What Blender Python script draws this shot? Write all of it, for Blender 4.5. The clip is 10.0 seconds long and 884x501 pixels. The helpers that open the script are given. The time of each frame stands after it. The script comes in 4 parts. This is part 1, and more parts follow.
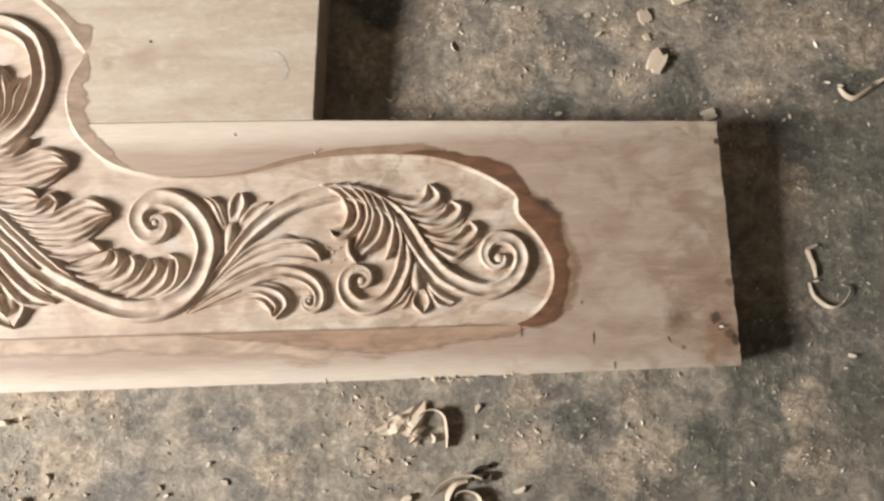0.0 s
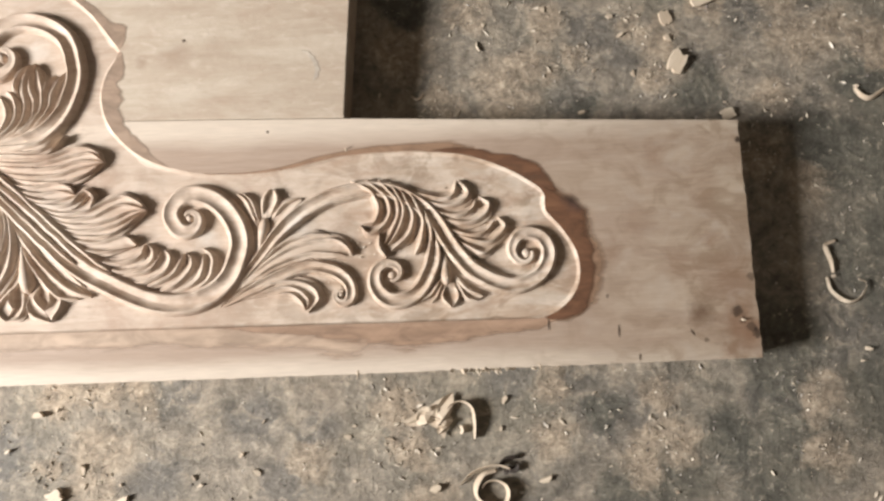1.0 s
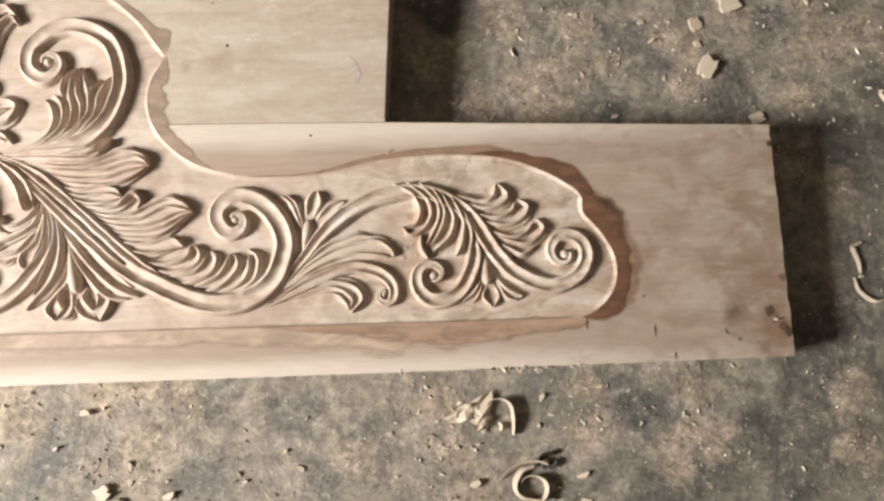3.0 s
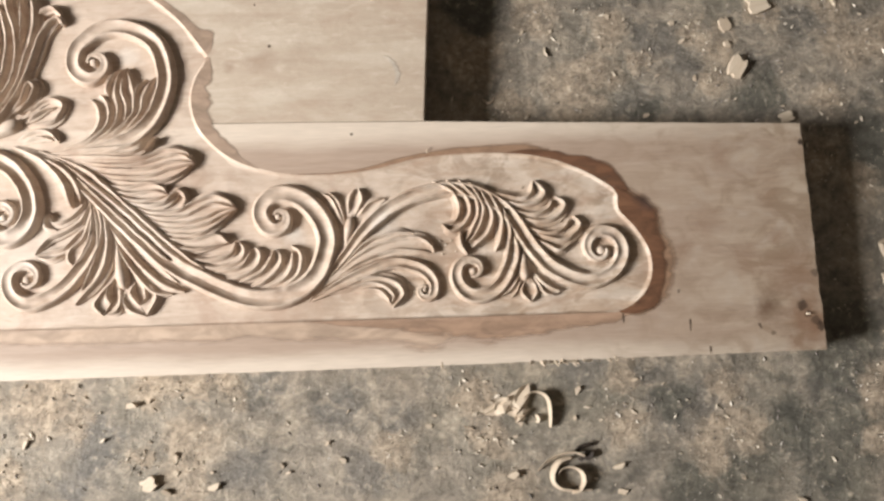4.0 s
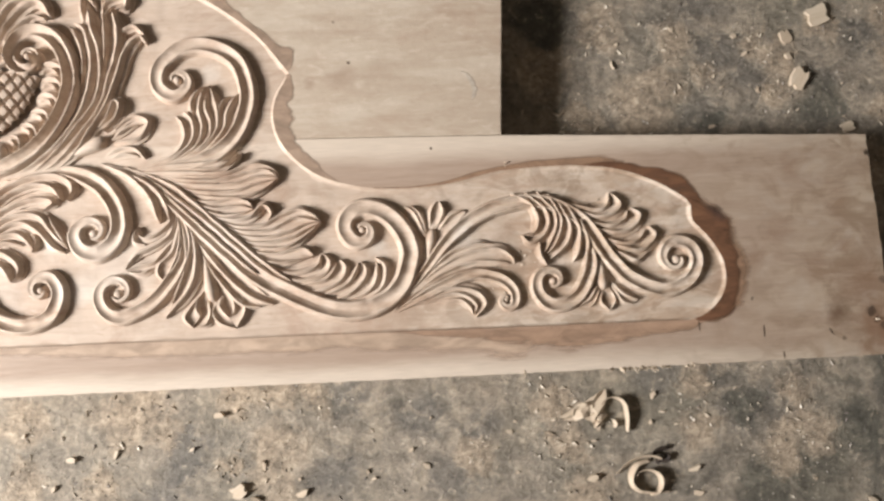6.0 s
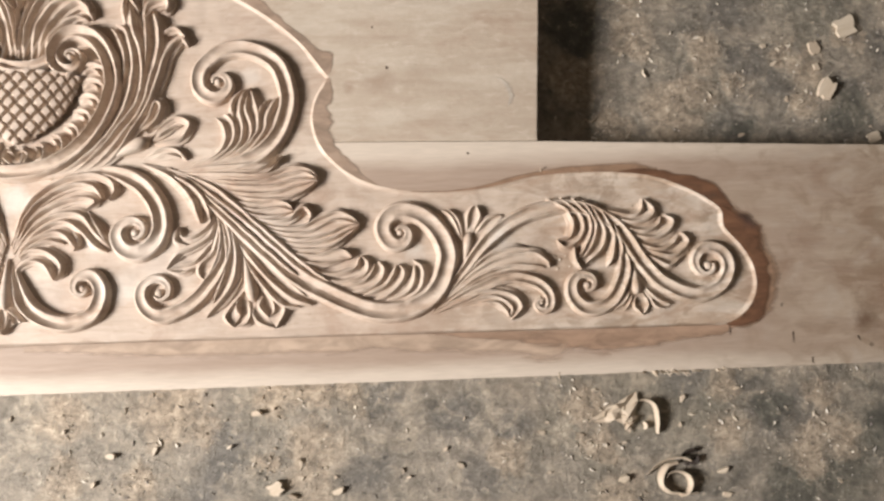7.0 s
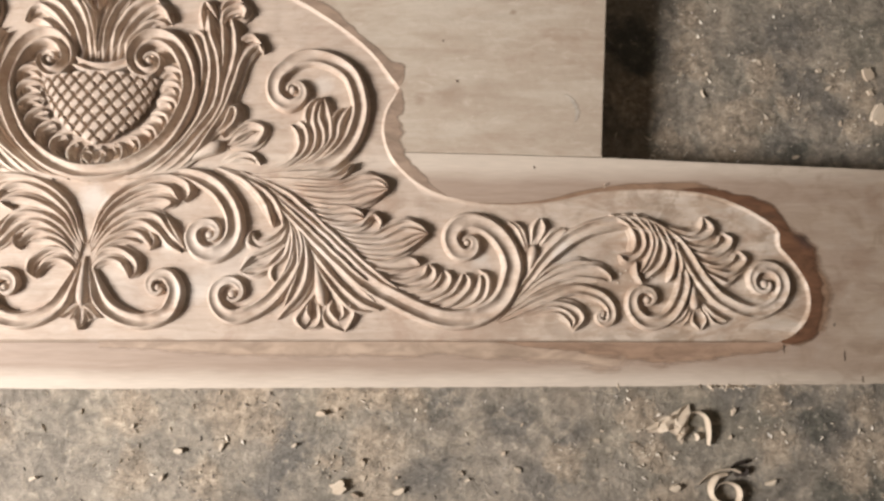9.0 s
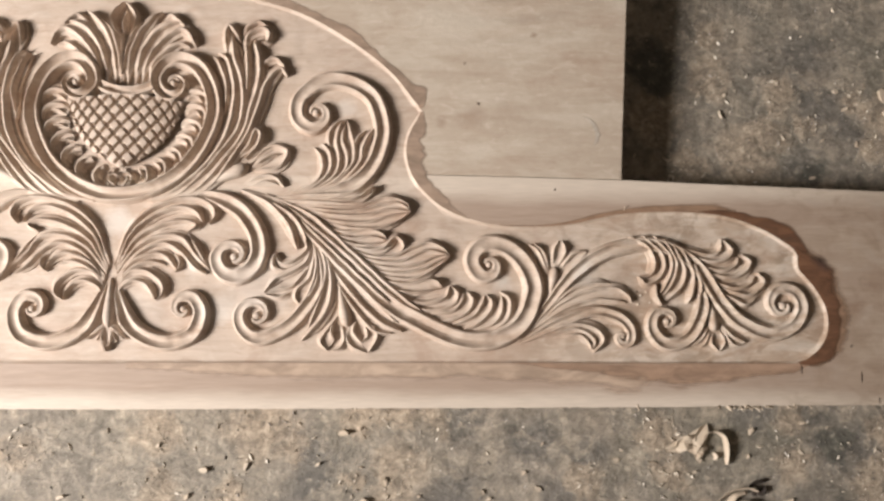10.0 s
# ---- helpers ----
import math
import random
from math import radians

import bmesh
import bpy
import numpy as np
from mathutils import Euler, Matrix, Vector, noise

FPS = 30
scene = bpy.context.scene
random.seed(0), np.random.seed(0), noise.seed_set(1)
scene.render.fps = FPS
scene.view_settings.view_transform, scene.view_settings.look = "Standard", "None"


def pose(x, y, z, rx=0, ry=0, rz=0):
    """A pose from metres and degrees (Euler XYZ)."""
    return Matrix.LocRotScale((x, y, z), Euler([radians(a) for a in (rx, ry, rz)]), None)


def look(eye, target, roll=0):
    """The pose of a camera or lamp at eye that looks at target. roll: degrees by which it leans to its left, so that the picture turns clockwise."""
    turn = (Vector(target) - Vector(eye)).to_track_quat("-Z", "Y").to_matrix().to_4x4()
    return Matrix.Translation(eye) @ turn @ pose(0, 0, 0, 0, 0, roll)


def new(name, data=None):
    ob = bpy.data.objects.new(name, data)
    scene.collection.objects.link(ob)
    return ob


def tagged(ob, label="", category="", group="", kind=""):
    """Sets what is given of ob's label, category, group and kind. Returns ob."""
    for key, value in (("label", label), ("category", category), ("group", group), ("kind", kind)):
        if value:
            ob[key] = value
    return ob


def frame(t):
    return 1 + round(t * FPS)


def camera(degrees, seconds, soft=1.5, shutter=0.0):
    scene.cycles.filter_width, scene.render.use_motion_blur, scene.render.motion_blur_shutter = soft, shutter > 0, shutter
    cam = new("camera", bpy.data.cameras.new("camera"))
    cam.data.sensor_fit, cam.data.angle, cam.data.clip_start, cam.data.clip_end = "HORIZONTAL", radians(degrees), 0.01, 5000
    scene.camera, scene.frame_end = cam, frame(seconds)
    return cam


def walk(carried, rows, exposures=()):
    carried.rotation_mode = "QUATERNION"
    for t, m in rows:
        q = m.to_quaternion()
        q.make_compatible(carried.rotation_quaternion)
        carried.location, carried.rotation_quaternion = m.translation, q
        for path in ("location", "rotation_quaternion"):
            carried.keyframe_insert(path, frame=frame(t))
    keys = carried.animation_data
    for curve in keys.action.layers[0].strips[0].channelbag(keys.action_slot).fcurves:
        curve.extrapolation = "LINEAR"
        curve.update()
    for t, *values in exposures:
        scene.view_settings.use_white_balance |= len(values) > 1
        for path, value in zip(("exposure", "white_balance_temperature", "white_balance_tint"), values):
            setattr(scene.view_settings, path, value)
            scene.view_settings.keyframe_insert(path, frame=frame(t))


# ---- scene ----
cam = camera(70, 10.0, soft=2.7)
PATH = [
    (0, (0.69908, -0.00579, 0.65146), (0.69174, 0.12409, -0.34004), -5.006),
    (0.5, (0.68284, -0.00980, 0.65685), (0.67986, 0.11976, -0.33471), -3.119),
    (1, (0.66722, -0.01156, 0.66539), (0.66581, 0.11835, -0.32614), -2.381),
    (1.5, (0.65205, -0.01011, 0.67484), (0.65252, 0.11906, -0.31678), -1.553),
    (2, (0.63554, -0.00823, 0.68144), (0.63947, 0.12018, -0.31027), -0.000),
    (2.5, (0.62963, -0.01016, 0.67877), (0.63528, 0.12012, -0.31269), 0.740),
    (3.8, (0.59320, -0.01013, 0.68985), (0.59898, 0.11421, -0.30238), 0.897),
    (4, (0.58256, -0.01433, 0.69405), (0.58743, 0.11347, -0.29774), 0.403),
    (4.5, (0.56072, -0.01372, 0.70718), (0.56868, 0.11345, -0.28467), 1.541),
    (5, (0.52568, -0.01438, 0.70441), (0.53821, 0.11426, -0.28720), 2.963),
    (5.5, (0.51103, -0.00670, 0.70727), (0.52228, 0.11936, -0.28469), 2.563),
    (7, (0.44922, 0.00720, 0.72481), (0.46861, 0.12649, -0.26786), 7.563),
    (7.5, (0.43597, 0.00720, 0.72760), (0.45659, 0.12692, -0.26499), 8.519),
    (8, (0.41508, 0.01384, 0.73569), (0.43862, 0.13043, -0.25721), 10.580),
    (8.5, (0.38936, 0.01747, 0.74278), (0.41473, 0.13250, -0.25026), 12.174),
    (9, (0.37335, 0.02163, 0.74441), (0.39736, 0.13389, -0.24898), 12.280),
    (9.5, (0.36241, 0.03067, 0.74965), (0.38521, 0.14232, -0.24384), 11.775),
    (10, (0.34846, 0.04811, 0.75449), (0.37255, 0.15600, -0.23938), 12.850),
]
walk(cam, [(t, look(eye, target, roll)) for t, eye, target, roll in PATH],
     exposures=[(0, 0.11, 6500, 10), (2.5, 0.08, 6500, 10), (5, -0.07, 6520, 10.5), (5.5, -0.12, 6535, 10.8), (7, -0.17, 6570, 11.8), (8, -0.31, 6600, 12.3), (9, -0.365, 6620, 12.8), (10, -0.38, 6620, 12.8)])

from mathutils import geometry

# ---- light: one window in the west wall, and the sky behind it ----
TOP = 0.05          # the boards' upper face
FIELD = TOP - 0.003  # the carved ground
WEST, EAST, SOUTH, NORTH, CEIL = -1.8, 3.6, -2.6, 2.8, 2.7
WIN_Y, WIN_Z = (-0.79, -0.05), (0.94, 1.66)

world = bpy.data.worlds.new("sky")
scene.world = world
world.use_nodes = True
sky = world.node_tree.nodes.new("ShaderNodeTexSky")
sky.sky_type, sky.sun_disc, sky.sun_elevation, sky.sun_rotation = "NISHITA", False, radians(35), radians(250)
world.node_tree.links.new(sky.outputs[0], world.node_tree.nodes["Background"].inputs[0])
world.node_tree.nodes["Background"].inputs[1].default_value = 0.1

lamp = bpy.data.lights.new("window_light", "AREA")
lamp.shape, lamp.size, lamp.size_y, lamp.energy, lamp.color = "RECTANGLE", 0.70, 0.68, 194, (1.0, 0.982, 0.968)
window_light = new("window_light", lamp)
window_light.matrix_world = look((WEST - 0.02, sum(WIN_Y) / 2, sum(WIN_Z) / 2), (0.5, 0.1, 0.0))
scene.view_settings.exposure = 0.0


# ---- materials ----
class Nodes:
    """A short way to write a node material."""

    def __init__(self, name):
        self.mat = bpy.data.materials.new(name)
        self.mat.use_nodes = True
        self.tree = self.mat.node_tree
        self.bsdf = self.tree.nodes["Principled BSDF"]
        self.coord = self.add("ShaderNodeTexCoord")

    def add(self, kind, **values):
        node = self.tree.nodes.new(kind)
        for key, value in values.items():
            setattr(node, key, value)
        return node

    def link(self, a, b):
        self.tree.links.new(a, b)

    def noise(self, scale=(1, 1, 1), size=1.0, detail=6.0, rough=0.6, twist=0.0):
        m = self.add("ShaderNodeMapping")
        m.inputs["Scale"].default_value = scale
        self.link(self.coord.outputs["Object"], m.inputs["Vector"])
        n = self.add("ShaderNodeTexNoise")
        for key, value in (("Scale", size), ("Detail", detail), ("Roughness", rough), ("Distortion", twist)):
            n.inputs[key].default_value = value
        self.link(m.outputs[0], n.inputs["Vector"])
        return n.outputs["Fac"]

    def ramp(self, fac, *stops):
        r = self.add("ShaderNodeValToRGB")
        while len(r.color_ramp.elements) < len(stops):
            r.color_ramp.elements.new(0.5)
        for e, (at, c) in zip(r.color_ramp.elements, stops):
            e.position, e.color = at, (*c, 1) if isinstance(c, tuple) else (c, c, c, 1)
        self.link(fac, r.inputs[0])
        return r.outputs[0]

    def mix(self, fac, a, b, how="MIX"):
        m = self.add("ShaderNodeMix", data_type="RGBA", blend_type=how)
        for socket, value in ((m.inputs["Factor"], fac), (m.inputs["A"], a), (m.inputs["B"], b)):
            if isinstance(value, (int, float)):
                socket.default_value = value
            elif isinstance(value, tuple):
                socket.default_value = (*value, 1)
            else:
                self.link(value, socket)
        return m.outputs["Result"]

    def shifted(self, amount):
        """The x coordinate, made uneven by noise."""
        sep = self.add("ShaderNodeSeparateXYZ")
        self.link(self.coord.outputs["Object"], sep.inputs[0])
        m = self.add("ShaderNodeMath", operation="MULTIPLY_ADD")
        self.link(self.noise((1, 4, 1), 6.0, 5, 0.6), m.inputs[0])
        m.inputs[1].default_value = amount
        self.link(sep.outputs["X"], m.inputs[2])
        return m.outputs[0]

    def spot(self, x, y, r, depth=1.0, ragged=0.9, soft=0.42):
        """A mask, 1 in the middle of a ragged spot of radius r at (x, y)."""
        m = self.add("ShaderNodeMapping")
        m.inputs["Location"].default_value, m.inputs["Scale"].default_value = (-0.6 * x / r, -0.6 * y / r, 0), (0.6 / r, 0.6 / r, 0)
        self.link(self.coord.outputs["Object"], m.inputs["Vector"])
        d = self.add("ShaderNodeVectorMath", operation="LENGTH")
        self.link(m.outputs[0], d.inputs[0])
        e = self.add("ShaderNodeMath", operation="MULTIPLY_ADD")
        self.link(self.noise((1, 1, 1), 0.9 / r, 6, 0.65), e.inputs[0])
        e.inputs[1].default_value = ragged
        self.link(d.outputs["Value"], e.inputs[2])
        return self.ramp(e.outputs[0], (0.51 + 0.42 * ragged - soft / 2, depth), (min(1.0, 0.51 + 0.42 * ragged + soft / 2), 0.0))

    def bump(self, height, strength, distance, normal=None):
        b = self.add("ShaderNodeBump")
        b.inputs["Strength"].default_value, b.inputs["Distance"].default_value = strength, distance
        self.link(height, b.inputs["Height"])
        if normal:
            self.link(normal, b.inputs["Normal"])
        return b.outputs[0]

    def done(self, color, rough=0.6, normal=None, spec=0.3):
        self.link(color, self.bsdf.inputs["Base Color"])
        if isinstance(rough, float):
            self.bsdf.inputs["Roughness"].default_value = rough
        else:
            self.link(rough, self.bsdf.inputs["Roughness"])
        self.bsdf.inputs["Specular IOR Level"].default_value = spec
        if normal:
            self.link(normal, self.bsdf.inputs["Normal"])
        return self.mat


# whitish tone of smooth sanded wood, the glare on it put into the colour
SANDED_GLARE = (0.70, 0.635, 0.56)
BROWN, CHAR = (0.22, 0.125, 0.075), (0.035, 0.022, 0.015)


def wood(name, light, dark, sap=None, sap_amount=0.0, sap_above=None, fibre=1.0, spots=(), aged=None, arch=None, grime=0.0, vary=0.0):
    """Raw planed wood, its grain along x; sap: a paler tone in bands along the plank's edges."""
    n = Nodes(name)
    streak = n.noise((1.6, 26, 26), 6.0, 8, 0.65, 0.4)
    broad = n.noise((1.2, 7, 7), 2.2, 4, 0.55, 0.6)
    fine = n.noise((12, 320, 320), 3.0, 3, 0.6)
    col = n.ramp(streak, (0.3, dark), (0.7, light))
    col = n.mix(n.ramp(broad, (0.35, 0.0), (0.75, 0.55)), col, tuple(0.5 * (a + b) * 0.92 for a, b in zip(light, dark)))
    if sap:
        sep = n.add("ShaderNodeSeparateXYZ")
        n.link(n.coord.outputs["Object"], sep.inputs[0])
        wav = n.noise((3, 9, 3), 2.5, 6, 0.6)
        add = n.add("ShaderNodeMath", operation="MULTIPLY_ADD")
        n.link(wav, add.inputs[0])
        add.inputs[1].default_value = 0.02
        n.link(sep.outputs["Y"], add.inputs[2])
        band = n.add("ShaderNodeMapRange")
        band.inputs["From Min"].default_value, band.inputs["From Max"].default_value = -0.06, 0.22
        n.link(add.outputs[0], band.inputs["Value"])
        fac = n.ramp(band.outputs[0], (0.0, sap_amount), (0.1, sap_amount), (0.16, 0.0), (0.875, 0.0), (0.945, sap_amount), (0.995, sap_amount), (1.0, sap_amount if sap_above is None else sap_above))
        col = n.mix(fac, col, sap)
    if aged:
        old = n.add("ShaderNodeMapRange")
        old.inputs["From Min"].default_value, old.inputs["From Max"].default_value = aged[:2]
        n.link(n.shifted(0.12), old.inputs["Value"])
        col = n.mix(n.ramp(old.outputs[0], (0.0, 0.0), (1.0, aged[4])), col, n.mix(n.ramp(n.noise((3, 11, 11), 3.6, 7, 0.68, 0.8), (0.40, 0.0), (0.57, 1.0)), aged[2], aged[3]))
        haze = n.noise((6, 8, 5), 4.5, 5, 0.6, 0.9)
        worn_in = n.mix(n.ramp(haze, (0.4, 1.0), (0.5, 0.0)), (0.0, 0.0, 0.0), n.ramp(old.outputs[0], (0.0, 0.0), (1.0, 0.55)))
        col = n.mix(worn_in, col, (0.25, 0.175, 0.115))
        dried = n.mix(n.ramp(haze, (0.54, 0.0), (0.66, 1.0)), (0.0, 0.0, 0.0), n.ramp(old.outputs[0], (0.0, 0.0), (1.0, 0.5)))
        col = n.mix(dried, col, (0.46, 0.385, 0.31))
    if vary:
        each = n.add("ShaderNodeObjectInfo")
        col = n.mix(n.ramp(each.outputs["Random"], (0.3, 0.0), (1.0, vary)), col, (0.36, 0.25, 0.165))
    if arch:
        # flat-sawn figure: nested arches round one point of the plank's back edge
        m = n.add("ShaderNodeMapping")
        m.inputs["Location"].default_value, m.inputs["Scale"].default_value = (-1.0 * arch[0], -2.6 * arch[1], 0), (1.0, 2.6, 0)
        n.link(n.coord.outputs["Object"], m.inputs["Vector"])
        rings = n.add("ShaderNodeTexWave", wave_type="RINGS", rings_direction="SPHERICAL")
        for key, value in (("Scale", 4.5), ("Distortion", 2.2), ("Detail", 3.0), ("Detail Scale", 2.2)):
            rings.inputs[key].default_value = value
        n.link(m.outputs[0], rings.inputs["Vector"])
        col = n.mix(n.spot(arch[0], arch[1], 0.095, 0.8, 0.6, 0.6), col, n.ramp(rings.outputs["Fac"], (0.0, 0.84), (0.5, 1.0), (1.0, 1.05)), "MULTIPLY")
        cloud = n.noise((2, 5, 1), 4.0, 5, 0.6, 0.5)
        col = n.mix(n.ramp(cloud, (0.48, 0.0), (0.62, 0.5)), col, (0.60, 0.53, 0.43))
    if grime:
        smear = n.noise((2.2, 5, 5), 4.5, 7, 0.66, 1.2)
        rub = n.noise((5, 14, 14), 9.0, 6, 0.62, 0.8)
        col = n.mix(n.ramp(smear, (0.5, 0.0), (0.66, grime)), col, (0.34, 0.215, 0.145))
        col = n.mix(n.ramp(rub, (0.54, 0.0), (0.72, grime * 0.8)), col, (0.27, 0.165, 0.105))
        col = n.mix(n.ramp(rub, (0.28, 0.5), (0.45, 0.0)), col, (0.66, 0.57, 0.475))
    for x, y, r, depth, tone in spots:
        col = n.mix(n.spot(x, y, r, depth, 1.1, 0.34 if tone == CHAR else 0.6), col, tone)
    col = n.mix(0.35 * fibre, col, n.ramp(fine, (0.3, 0.45), (0.7, 1.0)), "MULTIPLY")
    nrm = n.bump(fine, 0.25, 0.0006)
    nrm = n.bump(streak, 0.1, 0.0014, nrm)
    if grime:
        nrm = n.bump(n.noise((1, 1, 1), 150.0, 3, 0.6, 0.5), 0.25, 0.0012, nrm)
    return n.done(col, 0.62, nrm, 0.25)


PLANK = wood("plank_wood", (0.47, 0.360, 0.280), (0.372, 0.272, 0.203), (0.69, 0.59, 0.48), 0.85,
             spots=[(0.945, 0.03, 0.05, 0.5, BROWN), (0.90, 0.05, 0.03, 0.35, BROWN), (0.93, 0.075, 0.02, 0.4, BROWN), (0.955, -0.015, 0.035, 0.6, BROWN), (0.93, 0.12, 0.03, 0.35, BROWN), (0.86, 0.09, 0.03, 0.3, BROWN), (0.950, 0.001, 0.009, 0.8, CHAR), (0.956, -0.007, 0.007, 0.8, CHAR), (0.958, -0.03, 0.035, 0.6, BROWN),
                    (0.963, -0.014, 0.008, 0.6, CHAR), (0.968, -0.020, 0.007, 0.8, CHAR), (0.916, 0.004, 0.024, 0.75, (0.13, 0.075, 0.045)), (0.936, -0.030, 0.004, 0.4, BROWN), (0.919, -0.0256, 0.004, 0.5, CHAR), (0.826, 0.0195, 0.003, 0.6, CHAR), (0.88, 0.16, 0.02, 0.4, BROWN), (0.83, 0.06, 0.025, 0.35, BROWN), (0.967, 0.035, 0.006, 0.5, CHAR), (0.966, 0.172, 0.005, 0.9, CHAR)],
             aged=(0.73, 1.0, (0.425, 0.345, 0.255), (0.295, 0.220, 0.155), 0.70))
UPPER = wood("upper_plank_wood", (0.510, 0.422, 0.330), (0.440, 0.350, 0.265), arch=(0.43, 0.45), grime=0.26, fibre=0.4,
             spots=[(0.472, 0.378, 0.007, 0.5, BROWN), (0.365, 0.272, 0.012, 0.3, BROWN), (0.40, 0.285, 0.03, 0.3, BROWN), (0.44, 0.29, 0.035, 0.2, BROWN)])
CARVED = wood("carved_wood", (0.60, 0.488, 0.392), (0.48, 0.370, 0.285), sap=(0.68, 0.585, 0.48), sap_amount=0.4, sap_above=0.0, fibre=0.6, grime=0.42, aged=(0.42, 0.72, (0.66, 0.565, 0.465), (0.44, 0.325, 0.232), 0.75),
              spots=[(0.004, 0.155, 0.026, 0.6, SANDED_GLARE), (0.115, 0.055, 0.030, 0.5, SANDED_GLARE), (0.435, 0.090, 0.018, 0.6, SANDED_GLARE), (0.525, 0.102, 0.022, 0.6, SANDED_GLARE), (0.255, 0.290, 0.018, 0.4, SANDED_GLARE), (0.09, 0.105, 0.02, 0.4, SANDED_GLARE), (0.02, 0.06, 0.07, 0.3, SANDED_GLARE), (0.16, 0.09, 0.07, 0.3, SANDED_GLARE), (0.27, 0.11, 0.07, 0.3, SANDED_GLARE)])


def soaked(name, light, dark, reach=0.30, rimmed=0.3, spots=()):
    """A wet stain on planed wood: it thins out along the fibres towards its rim (v = 1 of its map) and is darkest just inside it."""
    n = Nodes(name)
    streak = n.noise((1.6, 26, 26), 6.0, 8, 0.65, 0.4)
    cloud = n.noise((5, 11, 11), 5.0, 6, 0.62, 0.6)
    fray = n.noise((5, 32, 32), 6.0, 7, 0.64, 0.4)
    col = n.ramp(streak, (0.3, dark), (0.7, light))
    col = n.mix(n.ramp(cloud, (0.42, 0.0), (0.64, 0.55)), col, tuple(0.66 * c for c in dark))
    sep = n.add("ShaderNodeSeparateXYZ")
    n.link(n.coord.outputs["UV"], sep.inputs[0])
    far = n.add("ShaderNodeMath", operation="MULTIPLY_ADD")
    n.link(fray, far.inputs[0])
    far.inputs[1].default_value = reach
    half = n.add("ShaderNodeMath", operation="MULTIPLY")
    n.link(sep.outputs["Y"], half.inputs[0])
    half.inputs[1].default_value = 0.5
    n.link(half.outputs[0], far.inputs[2])
    rim = 0.5 * reach + 0.39
    col = n.mix(n.ramp(far.outputs[0], (rim - 0.14, 0.0), (rim - 0.03, rimmed)), col, tuple(0.62 * c for c in dark))
    for x, y, r, depth, tone in spots:
        col = n.mix(n.spot(x, y, r, depth, 1.1, 0.5), col, tone)
    thin = n.ramp(cloud, (0.35, 1.0), (0.68, 0.75))
    soft = 0.05 if rimmed else 0.10
    body = n.ramp(far.outputs[0], (rim - soft, 1.0), (rim + 0.05, 0.0))
    n.link(n.mix(1.0, body, thin, "MULTIPLY"), n.bsdf.inputs["Alpha"])
    return n.done(col, 0.6, n.bump(streak, 0.2, 0.0014), 0.25)


STAIN = soaked("stained_wood", (0.215, 0.108, 0.058), (0.135, 0.066, 0.038), 0.13, spots=[(0.801, 0.116, 0.024, 0.75, (0.085, 0.050, 0.040)), (0.795, 0.118, 0.012, 0.5, CHAR)])
MOIST = soaked("half_dry_wood", (0.425, 0.285, 0.195), (0.33, 0.212, 0.142), 0.46, 0.0)
HALO = soaked("drying_wood", (0.35, 0.225, 0.145), (0.27, 0.165, 0.104), 0.2, 0.0)
DAMP = soaked("damp_wood", (0.52, 0.392, 0.292), (0.455, 0.332, 0.240), 0.34, 0.0)
DULL = soaked("dull_stained_wood", (0.40, 0.292, 0.215), (0.32, 0.225, 0.160), 0.16, 0.15)
# near-black tone of the two strips behind the curled ring
DARK_STRIP = wood("dark_strip_wood", (0.055, 0.04, 0.03), (0.02, 0.015, 0.012))
CHIP = wood("fresh_chip_wood", (0.66, 0.565, 0.44), (0.50, 0.40, 0.29), fibre=0.7, vary=0.3)


# heaps and films of sawdust on the slab, and its bare bluish places: x, y, radius
DUST_BACK = [(0.703, 0.348, 0.030), (0.744, 0.250, 0.038), (0.768, 0.272, 0.030), (0.789, 0.328, 0.026), (0.883, 0.327, 0.016), (0.911, 0.306, 0.022),
             (1.050, 0.350, 0.022), (0.972, 0.337, 0.022), (0.900, 0.263, 0.018), (1.031, 0.232, 0.024), (0.628, 0.298, 0.034), (0.669, 0.234, 0.024),
             (0.703, 0.407, 0.024), (1.005, 0.165, 0.028), (1.066, 0.305, 0.032), (1.149, 0.289, 0.028), (1.103, 0.312, 0.028), (1.058, 0.135, 0.024), (0.82, 0.285, 0.016)]
DUST_FRONT = [(0.773, -0.068, 0.020), (0.769, -0.114, 0.020), (0.881, -0.080, 0.023), (0.873, -0.121, 0.022), (0.900, -0.126, 0.020), (0.856, -0.152, 0.022),
              (0.651, -0.182, 0.032), (0.630, -0.128, 0.020), (0.160, -0.071, 0.041), (0.199, -0.100, 0.018), (0.273, -0.063, 0.022), (0.317, -0.061, 0.026),
              (0.358, -0.065, 0.021), (0.315, -0.124, 0.030), (0.314, -0.150, 0.026), (0.265, -0.139, 0.013), (0.132, -0.149, 0.022), (0.527, -0.135, 0.020),
              (-0.110, -0.101, 0.024), (0.045, -0.080, 0.028), (0.049, -0.141, 0.022), (1.042, -0.087, 0.024), (1.040, -0.140, 0.024), (0.615, -0.086, 0.026)]
DUST = DUST_BACK + DUST_FRONT
